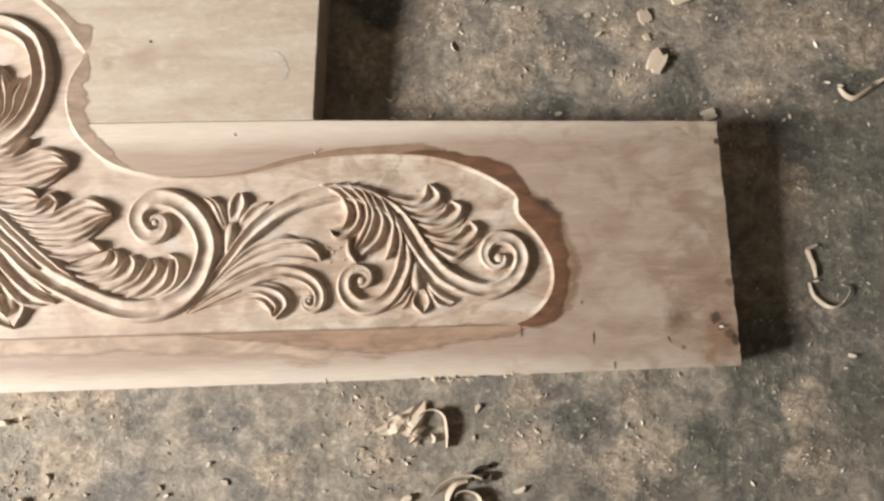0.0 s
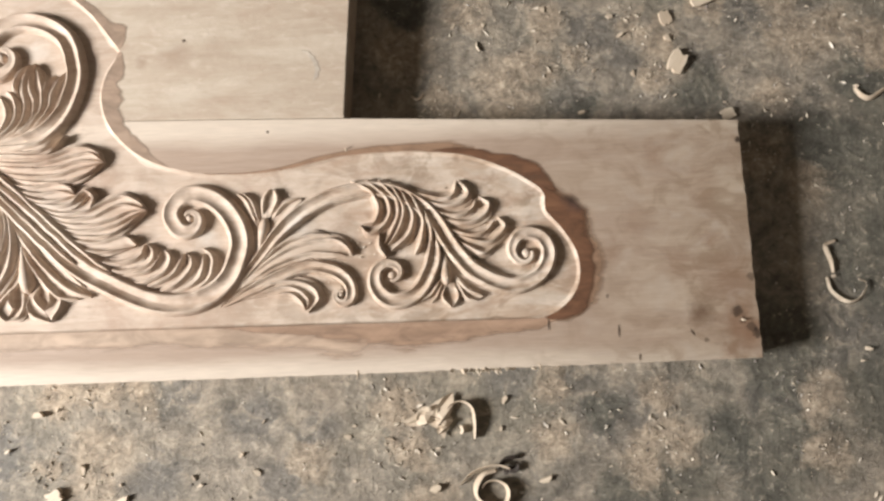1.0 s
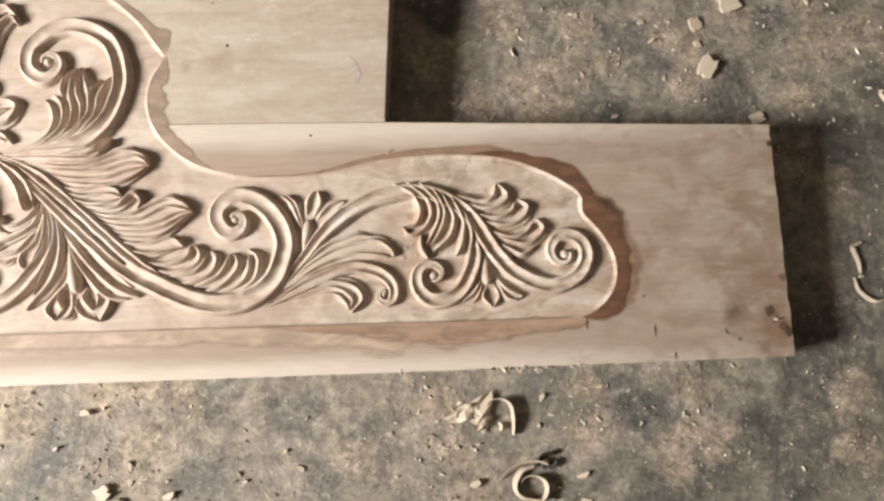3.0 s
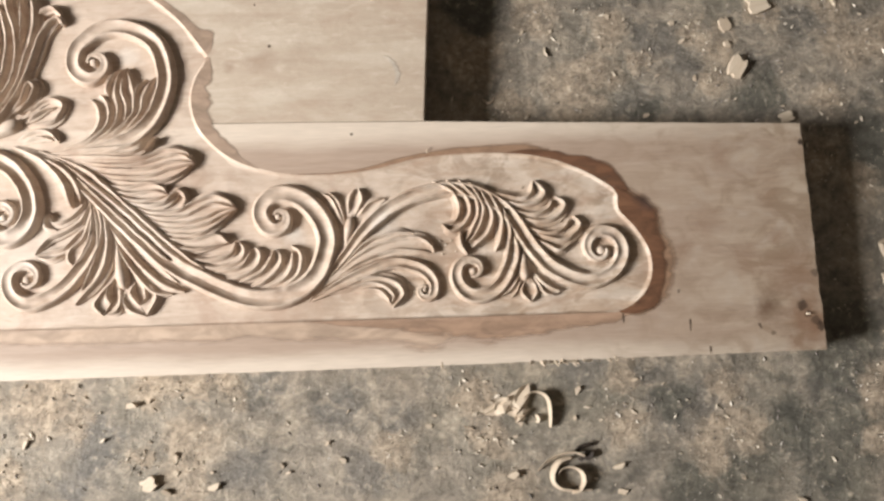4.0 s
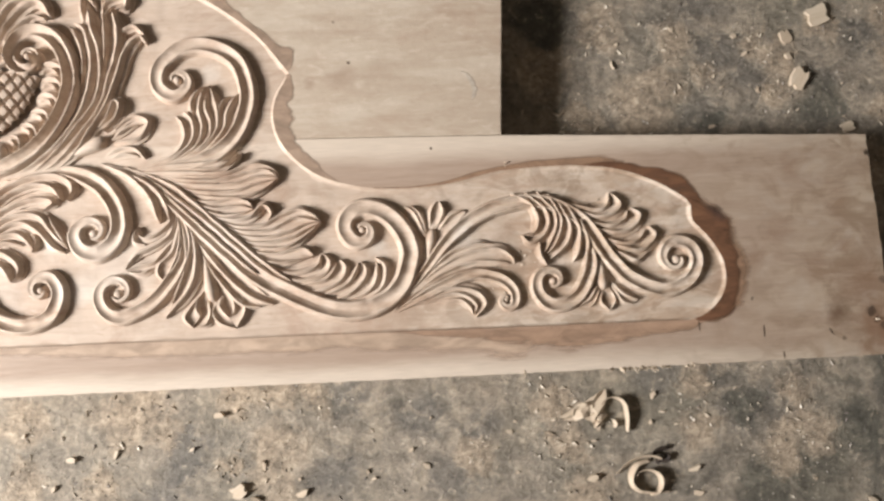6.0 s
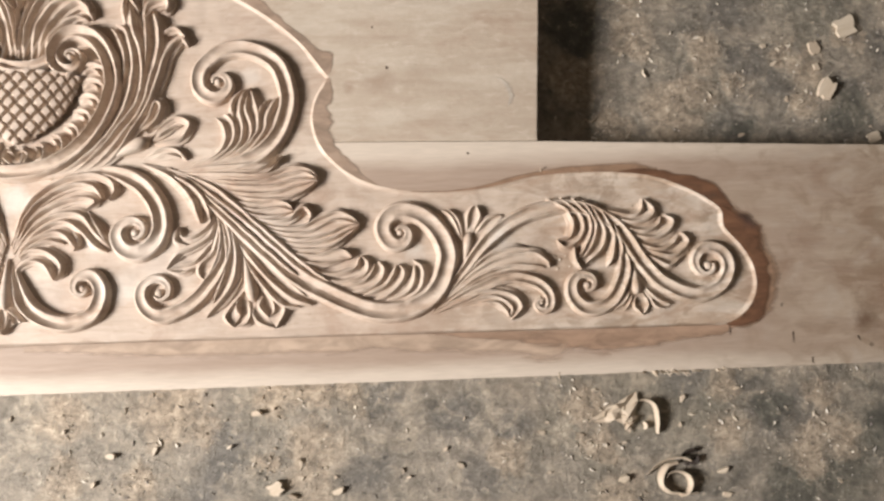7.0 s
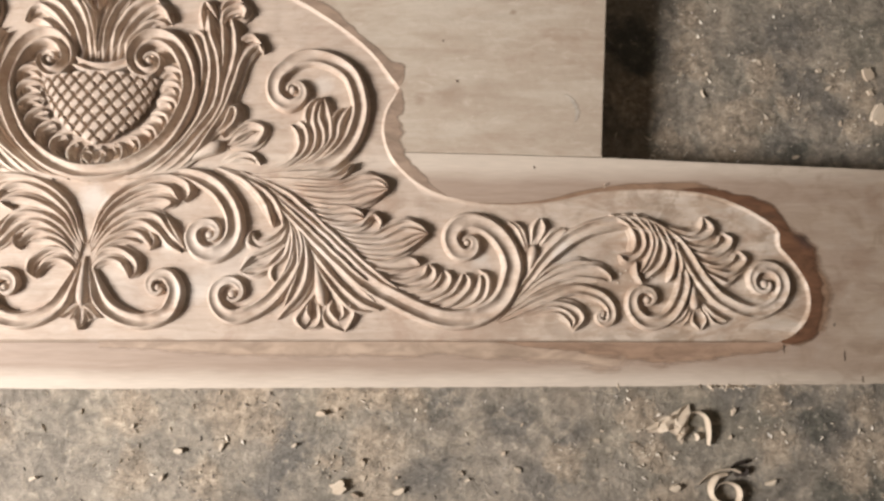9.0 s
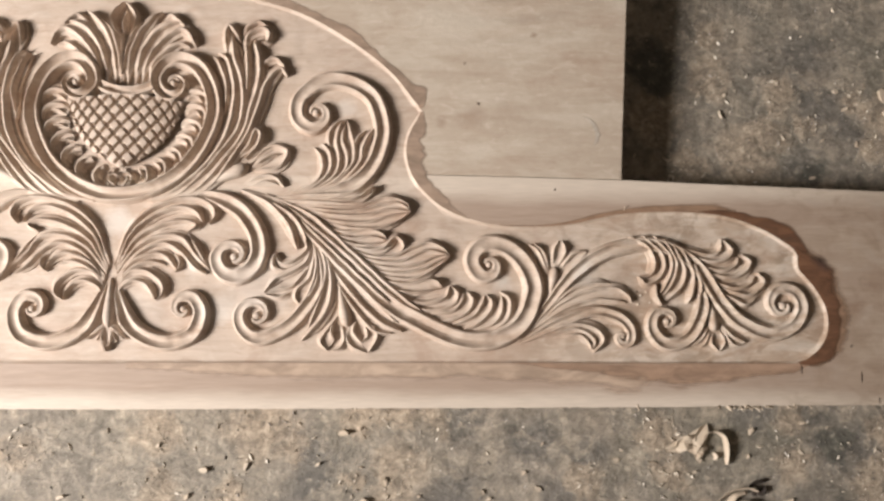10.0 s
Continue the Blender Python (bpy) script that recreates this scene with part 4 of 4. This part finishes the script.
leaf("gadroon", 7.4,
    (7.3, [(627, 132), (663, 122), (678, 124), (682, 139)]),
    (8.0, [(636, 125), (669, 114), (688, 118), (694, 127), (683, 139)]),
    (7.3, [(647, 112), (680, 104), (696, 109), (701, 118)]),
    (8.0, [(653, 105), (689, 96), (708, 103), (714, 114), (705, 121)]),
    (7.3, [(664, 94), (694, 84), (710, 87), (718, 97)]),
    (8.0, [(670, 88), (709, 76), (723, 83), (729, 92), (722, 101)]),
    (7.3, [(679, 81), (705, 66), (720, 73)]),
     body_height=0.43)
leaf("stem_leaf", 9.4,
    (7.0, [(166, 187), (214, 167), (251, 136), (288, 102), (321, 73), (344, 56)]),
    (6.3, [(186, 178), (222, 144), (253, 115), (285, 85), (307, 66)]),
)


def crest():
    """The basket under the shell: a collar and a domed body cut with a lattice."""
    bm = bmesh.new()
    path = spline([(-0.0205, 0.3105), (-0.006, 0.3050), (0.009, 0.3028), (0.024, 0.3050), (0.0385, 0.3105)], 0.002)
    sweep(bm, path, np.full(len(path), 0.013), np.full(len(path), 0.0125), 1, 1.1)
    part("collar", bm, CARVED, headboard, "curved collar of the carved basket", smooth=True)
    bm = bmesh.new()
    top, low, half = 0.2985, 0.2155, 0.0655
    rows = []
    for v in np.linspace(0, 1, 130):
        wide = half * (1 - 0.32 * v - 0.20 * v * v - 0.45 * v**4)
        row = []
        for u in np.linspace(-1, 1, 160):
            x, y = 0.0075 - 0.0015 * v + wide * u, top - (top - low) * v - 0.008 * u * u * (1 - v)
            swell = 0.0075 * math.sqrt(max(0.0, 1 - u * u)) * math.sqrt(max(0.0, 1 - (1.1 * v - 0.3) ** 2)) + 0.002
            bent = math.asin(0.88 * wide * u / half) / 1.0759
            a, b = 4.9 * bent + 4.6 * v, -4.9 * bent + 4.6 * v
            near = min(abs(a - round(a)), abs(b - round(b)))
            row.append(bm.verts.new((x, y, FIELD + swell + 0.0040 * min(1.0, max(0.0, near - 0.10) / 0.07))))
        rows.append(row)
    for a, b in zip(rows, rows[1:]):
        for i in range(len(a) - 1):
            bm.faces.new((a[i], b[i], b[i + 1], a[i + 1]))
    part("basket", bm, CARVED, headboard, "domed basket cut with a crossed lattice", smooth=True)


crest()

# ---- marks and torn fibres on the planks ----
def pencil_mark(x0, y0, x1, y1):
    bm = bmesh.new()
    dx, dy = (x1 - x0), (y1 - y0)
    l = math.hypot(dx, dy)
    ox, oy = -dy / l * 0.0006, dx / l * 0.0006
    rows = [[bm.verts.new((x0 + dx * k - ox * w, y0 + dy * k - oy * w, TOP + 0.0006)), bm.verts.new((x0 + dx * k + ox * w, y0 + dy * k + oy * w, TOP + 0.0006))] for k, w in ((0, 0.4), (0.3, 1.0), (0.7, 0.8), (1, 0.3))]
    for a, b in zip(rows, rows[1:]):
        bm.faces.new((a[0], a[1], b[1], b[0]))
    part("pencil_mark", bm, PENCIL, headboard, "short dark pencil tick")


def plain(name, color, rough=0.8):
    n = Nodes(name)
    return n.done(n.ramp(n.noise((1, 1, 1), 300.0), (0.3, tuple(c * 0.7 for c in color)), (0.7, color)), rough)


PENCIL = plain("pencil_dark", (0.12, 0.085, 0.06))
pencil_mark(0.8346, -0.0087, 0.8344, -0.0213)
pencil_mark(0.7670, -0.0013, 0.7670, -0.0119)
pencil_mark(0.8530, -0.0365, 0.8530, -0.0443)
pencil_mark(0.9036, -0.0149, 0.9068, -0.0213)

for x, y, r in ((0.407, 0.295, 0.0017), (0.391, 0.343, 0.0011), (0.494, 0.195, 0.0014)):
    bm = bmesh.new()
    bmesh.ops.create_uvsphere(bm, u_segments=12, v_segments=6, radius=r, matrix=Matrix.Translation((x, y, TOP)) @ Matrix.Diagonal((1, 1, 0.4, 1)))
    part("nail_head", bm, PENCIL, headboard, "small dark nail head", smooth=True)


def splinter(x, y, size, turn, wide=1.0):
    """A torn fibre standing off the plank's edge."""
    bm = bmesh.new()
    l = size / 1000
    rows = []
    for k in np.linspace(0, 1, 6):
        w, z = 0.0016 * wide * (1 - 0.8 * k), 0.0004 + 0.0035 * k * k
        u = l * k + 0.0012 * math.sin(6 * k)
        c, s = math.cos(radians(turn)), math.sin(radians(turn))
        rows.append([bm.verts.new((x + u * c - v * s, y + u * s + v * c, TOP - 0.0008 + z + d)) for v, d in ((-w, 0), (0, 0.0009), (w, 0), (0, -0.0006))])
    for a, b in zip(rows, rows[1:]):
        for i in range(4):
            bm.faces.new((a[i], b[i], b[(i + 1) % 4], a[(i + 1) % 4]))
    bm.faces.new(rows[0]), bm.faces.new(rows[-1])
    part("splinter", bm, CHIP, headboard, "torn pale splinter on the plank's edge", smooth=True)


splinter(0.5821, -0.0446, 8, -90)
splinter(0.7073, -0.0473, 5, -80)
splinter(0.7248, -0.0457, 4, -90)
splinter(0.7566, -0.0435, 5, -70)
splinter(0.5734, 0.1719, 5, 100)
splinter(0.9535, -0.0065, 4, -30)
splinter(0.9545, -0.0085, 3, 60)
rnd = random.Random(31)
for k in range(9):
    splinter(0.676 + 0.0052 * k + rnd.uniform(-0.002, 0.002), -0.0462, rnd.uniform(5, 9), rnd.choice((-35, -60, -100, -140)) + rnd.uniform(-12, 12), rnd.uniform(1.2, 2.0))
for k in range(16):
    splinter(rnd.gauss(0.715, 0.03), -0.0465, rnd.uniform(2, 5), rnd.uniform(-150, -30))


# ---- on the floor ----
def over_boards(x, y):
    return (abs(x) < 0.978 and -0.053 < y < 0.2) or (abs(x) < 0.59 and -0.05 < y < 0.48)


def speckled(name, *tones, rough=0.7):
    """A tone for each loose grain."""
    n = Nodes(name)
    g = n.add("ShaderNodeNewGeometry")
    return n.done(n.ramp(g.outputs["Random Per Island"], *[(i / max(1, len(tones) - 1), c) for i, c in enumerate(tones)]), rough, n.bump(n.noise((1, 1, 1), 900.0), 0.3, 0.0004))


FLAKE = speckled("pale_flakes", (0.40, 0.33, 0.25), (0.58, 0.50, 0.39), (0.72, 0.65, 0.55))
SAWDUST = speckled("sawdust_grains", (0.27, 0.215, 0.155), (0.37, 0.30, 0.22), (0.58, 0.50, 0.39))
GRIT = speckled("floor_grit", (0.13, 0.12, 0.105), (0.22, 0.185, 0.165), (0.55, 0.50, 0.43))


def grains(name, material, count, small, big, seed, near_dust, label, flat=0.3, slope=3.0):
    """Loose grains lying on the floor, each a small uneven wedge."""
    rnd = random.Random(seed)
    verts, faces = [], []
    while len(faces) < count * 6:
        if rnd.random() < near_dust:
            cx, cy, r = rnd.choice(DUST)
            x, y = rnd.gauss(cx, r * 0.75), rnd.gauss(cy, r * 0.6)
        else:
            x, y = rnd.uniform(-0.25, 1.35), rnd.uniform(-0.32, 0.62)
        if over_boards(x, y) or (near_dust < 0.5 and noise.noise((x * 14, y * 14, seed)) < rnd.uniform(-0.5, 0.4)):
            continue
        s = small + (big - small) * rnd.random() ** slope
        a, long, tip = rnd.uniform(0, 6.28), rnd.uniform(0.8, 2.2), rnd.uniform(0.4, 1.0)
        z, k = floor_z(x, y) + 0.0006, len(verts)
        for u, v, w in ((1, 0.1, -0.15), (-0.2, 0.75, -0.15), (-0.9, -0.1, -0.15), (0.1, -0.7, -0.15), (0.5 * tip, 0.2, flat), (-0.5, 0.05, flat * tip)):
            u, v = u * s * long * rnd.uniform(0.7, 1.2), v * s * rnd.uniform(0.6, 1.2)
            verts.append((x + u * math.cos(a) - v * math.sin(a), y + u * math.sin(a) + v * math.cos(a), z + w * s))
        faces += [(k, k + 1, k + 4), (k + 1, k + 5, k + 4), (k + 1, k + 2, k + 5), (k + 2, k + 3, k + 5), (k + 3, k + 4, k + 5), (k + 3, k, k + 4)]
    me = bpy.data.meshes.new(name)
    me.from_pydata(verts, [], faces)
    me.materials.append(material)
    tagged(new(name, me), label, name.replace("_", " "), kind="stuff")


grains("sawdust", SAWDUST, 3400, 0.0004, 0.0011, 4, 0.75, "tan sawdust scattered in patches over the concrete")
grains("wood_flakes", FLAKE, 1600, 0.0006, 0.0028, 21, 0.3, "pale wood flakes strewn over the concrete", 0.5, 4.0)
grains("floor_grit", GRIT, 2600, 0.0004, 0.0018, 9, 0.1, "small pale and dark grit on the concrete", 0.5)

def carving_crumbs():
    """Burrs and crumbs left in the recesses towards the carving's tip."""
    rnd = random.Random(77)
    verts, faces = [], []
    for cx, cy, spread, count in ((0.553, 0.038, 0.008, 14), (0.585, 0.075, 0.010, 10), (0.70, 0.105, 0.014, 26), (0.62, 0.06, 0.010, 10), (0.745, 0.06, 0.008, 8), (0.34, 0.052, 0.02, 10)):
        for _ in range(count):
            x, y, s, a = rnd.gauss(cx, spread), rnd.gauss(cy, spread), rnd.uniform(0.0005, 0.0014), rnd.uniform(0, 6.28)
            k = len(verts)
            for u, v, w in ((1.6, 0, 0), (-0.8, 0.8, 0), (-0.8, -0.8, 0), (0.2, 0, 1.1)):
                verts.append((x + s * (u * math.cos(a) - v * math.sin(a)), y + s * (u * math.sin(a) + v * math.cos(a)), FIELD - 0.0006 + w * s + 0.0012))
            faces += [(k, k + 1, k + 2), (k, k + 1, k + 3), (k + 1, k + 2, k + 3), (k + 2, k, k + 3)]
    me = bpy.data.meshes.new("carving_crumbs")
    me.from_pydata(verts, [], faces)
    me.materials.append(FLAKE)
    tagged(new("carving_crumbs", me), "pale crumbs left in the recesses of the carving", "wood crumbs", kind="stuff")


carving_crumbs()

chip_count = 0


def chip(x, y, size, turn, thick):
    """A split flake of wood: a ragged slab, thicker at one side, lying on the floor."""
    global chip_count
    chip_count += 1
    rnd = random.Random(chip_count)
    bm = bmesh.new()
    s, h, n = size / 2750, thick / 2000, 0
    big = size >= 20
    ring, slim = [], rnd.uniform(0.8, 1.0) if big else rnd.uniform(0.32, 0.75)
    skew = rnd.uniform(-0.15, 0.15) if big else rnd.uniform(-0.5, 0.5)
    outline = [(1, 0.8), (0.75, 1), (-0.1, 0.95), (-0.8, 1), (-1, 0.6), (-0.8, 0.25), (-1.05, -0.2), (-0.85, -0.8), (-0.3, -1), (0.5, -0.9), (0.95, -0.7), (0.75, -0.2), (1.05, 0.2)]
    if not big:
        corners = rnd.randint(5, 7)
        turns = [2 * math.pi * (i + rnd.uniform(-0.3, 0.3)) / corners for i in range(corners)]
        outline = [(math.cos(a) * rnd.uniform(0.75, 1.25), math.sin(a) * rnd.uniform(0.7, 1.25)) for a in turns]
    n = len(outline)
    for u, v in outline:
        u, v = u * s * rnd.uniform(0.85, 1.1), v * slim * s * rnd.uniform(0.85, 1.12)
        ring.append((u + skew * v, v))
    tilt = rnd.uniform(0.1, 0.5)
    rows = []
    for k, z in ((0.98, 0.0), (1.0, 0.6), (0.96, 1.0)):
        rows.append([bm.verts.new((u * k, v * k, h * z * (1 + tilt * u / s))) for u, v in ring])
    for a, b in zip(rows, rows[1:]):
        for i in range(n):
            bm.faces.new((a[i], a[(i + 1) % n], b[(i + 1) % n], b[i]))
    bm.faces.new(rows[0]), bm.faces.new(rows[-1])
    ob = part("wood_chip", bm, CHIP)
    ob.matrix_world = pose(x, y, floor_z(x, y) + 0.0003, 0, 0, turn)
    kind = "thick split" if size > 18 else "small"
    tagged(ob, kind + " pale wood chip lying on the dusty concrete floor", "wood chip", "wood chips on the floor")


chip(0.931, 0.276, 33, 60, 11)
chip(0.923, 0.306, 13, 110, 5)
chip(0.923, 0.330, 22, 110, 5)
chip(0.981, 0.215, 21, 20, 5)
chip(0.822, 0.222, 12, 10, 3)
chip(0.861, 0.334, 12, 150, 3)
chip(0.871, 0.311, 14, 40, 4)
chip(0.839, 0.270, 8, 30, 3)
chip(0.882, 0.266, 12, 100, 3)
chip(0.926, 0.239, 6, 30, 2)
chip(0.979, 0.229, 6, 0, 2)
chip(1.057, 0.269, 5, 60, 2)
chip(0.983, 0.270, 5, 20, 2)
chip(1.061, 0.291, 5, 80, 2)
chip(1.124, 0.243, 7, 0, 4)
chip(1.117, 0.226, 6, 0, 2)
chip(1.060, 0.207, 7, 40, 2)
chip(0.603, 0.249, 10, 80, 3)
chip(0.686, 0.327, 8, 30, 3)
chip(0.719, 0.328, 8, 85, 3)
chip(0.662, 0.314, 8, 20, 2)
chip(0.670, 0.269, 5, 0, 2)
chip(0.787, 0.345, 10, 100, 2)
chip(1.071, 0.035, 7, 0, 5)
chip(1.057, -0.028, 6, 60, 3)
chip(1.097, -0.040, 11, 0, 4)
chip(1.090, -0.052, 6, 0, 3)
chip(1.054, 0.049, 6, 0, 2)
chip(0.653, -0.163, 18, 30, 8)
chip(0.725, -0.079, 14, 65, 5)
chip(0.609, -0.115, 14, 170, 3)
chip(0.747, -0.111, 7, 20, 3)
chip(0.567, -0.112, 11, 165, 3)
chip(0.720, -0.108, 9, 80, 4)
chip(0.656, -0.125, 6, 0, 3)
chip(0.762, -0.158, 18, 20, 6)
chip(0.477, -0.143, 12, 160, 4)
chip(0.460, -0.126, 9, 60, 4)
chip(0.414, -0.147, 10, 120, 4)
chip(0.420, -0.154, 10, 20, 4)
chip(0.303, -0.136, 12, 100, 4)
chip(0.255, -0.081, 18, 20, 9)
chip(0.482, -0.094, 7, 60, 4)
chip(0.573, -0.154, 7, 0, 3)
chip(0.551, -0.128, 6, 0, 3)
chip(0.573, -0.101, 6, 0, 2)
chip(0.226, -0.116, 10, 30, 5)
chip(0.277, -0.161, 23, 30, 8)
chip(0.295, -0.169, 19, 160, 9)
chip(0.344, -0.165, 19, 30, 7)
chip(0.760, -0.159, 12, 10, 3)
chip(0.764, -0.183, 15, 10, 3)
chip(0.891, -0.174, 7, 150, 3)
chip(0.950, -0.199, 16, 150, 4)
chip(0.785, -0.071, 12, 0, 4)
chip(0.964, 0.355, 37, 15, 8)
chip(1.053, 0.355, 18, 120, 4)
chip(0.099, -0.121, 17, 5, 8)
chip(0.146, -0.117, 15, 60, 5)
chip(-0.057, -0.150, 16, 20, 6)
chip(0.081, -0.151, 12, 60, 5)
chip(0.341, -0.151, 7, 60, 4)
chip(0.046, -0.095, 9, 60, 4)
chip(-0.107, -0.073, 6, 0, 4)
chip(-0.105, -0.095, 7, 0, 4)
chip(0.304, -0.134, 10, 110, 5)
chip(0.863, 0.403, 6, 10, 2)
chip(0.819, 0.420, 7, 30, 2)
chip(0.273, -0.077, 7, 60, 4)


def ribbon(bm, points, width, lift=0.0, lean=0.3, wave=0.0, seed=0, taper=True):
    """A thin curled strip of wood standing on its edge along points, leaning outwards."""
    path = spline(points, 0.0015)
    t = np.gradient(path, axis=0)
    t /= np.linalg.norm(t, axis=1)[:, None]
    side = np.stack([-t[:, 1], t[:, 0]], 1)
    rows = []
    for i, (p, o) in enumerate(zip(path, side)):
        k = i / (len(path) - 1)
        w = width * (0.35 + 0.65 * math.sin(math.pi * min(max(k, 0.04), 0.96)) ** 0.5 if taper else 1.0)
        z0 = floor_z(*p) + 0.0004 + lift * k + wave * (0.5 + 0.5 * noise.noise((i * 0.15, seed, 1)))
        l = lean * (1 + 0.5 * noise.noise((i * 0.1, seed, 7)))
        row = []
        for d in (0.00025, -0.00025):
            for v in (0.0, 0.35, 0.7, 1.0):
                q = p + o * (d + l * w * v**1.5)
                row.append((q[0], q[1], z0 + w * v * math.sqrt(max(0.05, 1 - min(0.95, l * l)))))
        rows.append([bm.verts.new(row[m]) for m in (0, 1, 2, 3, 7, 6, 5, 4)])
    for a, b in zip(rows, rows[1:]):
        for m in range(8):
            bm.faces.new((a[m], b[m], b[(m + 1) % 8], a[(m + 1) % 8]))
    bm.faces.new(rows[0]), bm.faces.new(rows[-1])


def crumpled(bm, x, y, w, d, h, turn):
    """A torn bit of thin wood, bent along a few sharp folds."""
    rnd = random.Random(int(abs(x * 1e4)))
    c, s = math.cos(radians(turn)), math.sin(radians(turn))
    nu, nv = 6, 4
    cells = [[(i / (nu - 1) - 0.5 + rnd.uniform(-0.07, 0.07), k / (nv - 1) - 0.5 + rnd.uniform(-0.1, 0.1), rnd.random()) for k in range(nv)] for i in range(nu)]
    grid = []
    for lift in (0.0, 0.0006):
        sheet = []
        for i, line in enumerate(cells):
            row = []
            for k, (u, v, up) in enumerate(line):
                rag = 1.0 + (0.6 * (up - 0.5) if k in (0, nv - 1) or i in (0, nu - 1) else 0.0)
                p, q = u * w * rag, v * d * rag * (0.3 + 0.9 * (u + 0.5))
                gx, gy = x + p * c - q * s, y + p * s + q * c
                fold = 0.75 * up if (i + k) % 2 else 0.25 * up
                row.append(bm.verts.new((gx, gy, floor_z(gx, gy) + 0.0010 + lift + h * (0.2 + fold) * (1 - abs(u) - 0.5 * abs(v)))))
            sheet.append(row)
        grid.append(sheet)
    low, up = grid
    for sheet in grid:
        for a, b in zip(sheet, sheet[1:]):
            for k in range(nv - 1):
                bm.faces.new((a[k], b[k], b[k + 1]))
                bm.faces.new((a[k], b[k + 1], a[k + 1]))
    for k in range(nv - 1):
        for i in (0, nu - 1):
            bm.faces.new((low[i][k], low[i][k + 1], up[i][k + 1], up[i][k]))
    for i in range(nu - 1):
        for k in (0, nv - 1):
            bm.faces.new((low[i][k], low[i + 1][k], up[i + 1][k], up[i][k]))


def shaving(label, strips, folds=()):
    """A plane shaving, made up of its curled strips."""
    x, y = strips[0][0][0]
    thing = tagged(new("wood_shaving"), label, "wood shaving", "curled shavings")
    for points, width, lift, lean, wave, *tone in strips:
        bm = bmesh.new()
        ribbon(bm, points, width, lift, lean, wave, len(points))
        part("strip", bm, tone[0] if tone else CHIP, thing, smooth=True)
    for fold in folds:
        bm = bmesh.new()
        crumpled(bm, *fold)
        part("fold", bm, CHIP, thing, "torn folded end")


shaving("crumpled cream wood shaving with one open loop", [
    ([(0.6662, -0.0908), (0.6708, -0.0835), (0.6808, -0.0811), (0.6900, -0.0872), (0.6923, -0.1006), (0.6924, -0.1165)], 0.010, 0.0, 0.25, 0.0),
    ([(0.6380, -0.0985), (0.6420, -0.0925), (0.6500, -0.0900), (0.6580, -0.0850)], 0.009, 0.002, 0.7, 0.003),
    ([(0.6418, -0.0997), (0.6463, -0.0956), (0.6519, -0.0926)], 0.007, 0.001, -0.6, 0.002),
    ([(0.6780, -0.1039), (0.6800, -0.1082), (0.6789, -0.1113)], 0.006, 0.0, 0.5, 0.0),
], [(0.6480, -0.0945, 0.040, 0.026, 0.013, 10), (0.6605, -0.1010, 0.020, 0.018, 0.012, -40), (0.6570, -0.0915, 0.020, 0.014, 0.007, 25)])
shaving("tightly curled cream wood shaving ring on the concrete", [
    ([(0.6786, -0.1606), (0.6877, -0.1519), (0.7013, -0.1457), (0.7159, -0.1435), (0.7263, -0.1468)], 0.007, 0.004, 0.5, 0.001),
    ([(0.7132, -0.1462), (0.6998, -0.1490), (0.6912, -0.1589), (0.6908, -0.1702), (0.6971, -0.1784), (0.7086, -0.1817), (0.7324, -0.1811)], 0.009, 0.0, 0.45, 0.0),
    ([(0.6995, -0.1649), (0.7036, -0.1595), (0.7121, -0.1581), (0.7200, -0.1625), (0.7222, -0.1705), (0.7185, -0.1777), (0.7111, -0.1807)], 0.009, 0.002, 0.35, 0.0),
    ([(0.7175, -0.1475), (0.7218, -0.1418), (0.7282, -0.1381), (0.7373, -0.1368)], 0.007, 0.0, 0.7, 0.002, DARK_STRIP),
    ([(0.7200, -0.1500), (0.7255, -0.1440), (0.7305, -0.1450), (0.7345, -0.1400)], 0.006, 0.001, -0.8, 0.003, DARK_STRIP),
])
shaving("thin bent cream wood shaving lying on the concrete", [([(1.0782, 0.0737), (1.0649, 0.0678), (1.0684, 0.0509), (1.0702, 0.0383)], 0.0045, 0.001, 0.8, 0.001), ([(1.0634, 0.0339), (1.0656, 0.0197), (1.0780, 0.0075), (1.0921, 0.0082), (1.1026, 0.0191), (1.1032, 0.0281), (1.0953, 0.0318)], 0.0045, 0.002, 0.7, 0.001)])
shaving("narrow tan wood shaving bent into a hook", [([(1.1205, 0.2402), (1.1261, 0.2293), (1.1362, 0.2252), (1.1524, 0.2347), (1.1721, 0.2479)], 0.006, 0.002, 0.8, 0.001)])
shaving("short folded sliver of pale wood", [([(0.6369, 0.2465), (0.6440, 0.2412), (0.6501, 0.2448), (0.6514, 0.2492)], 0.003, 0.001, 0.6, 0.0)])
shaving("small arched sliver of pale wood", [([(0.7116, 0.3083), (0.7108, 0.3018), (0.7142, 0.2965)], 0.003, 0.001, 0.4, 0.0)])
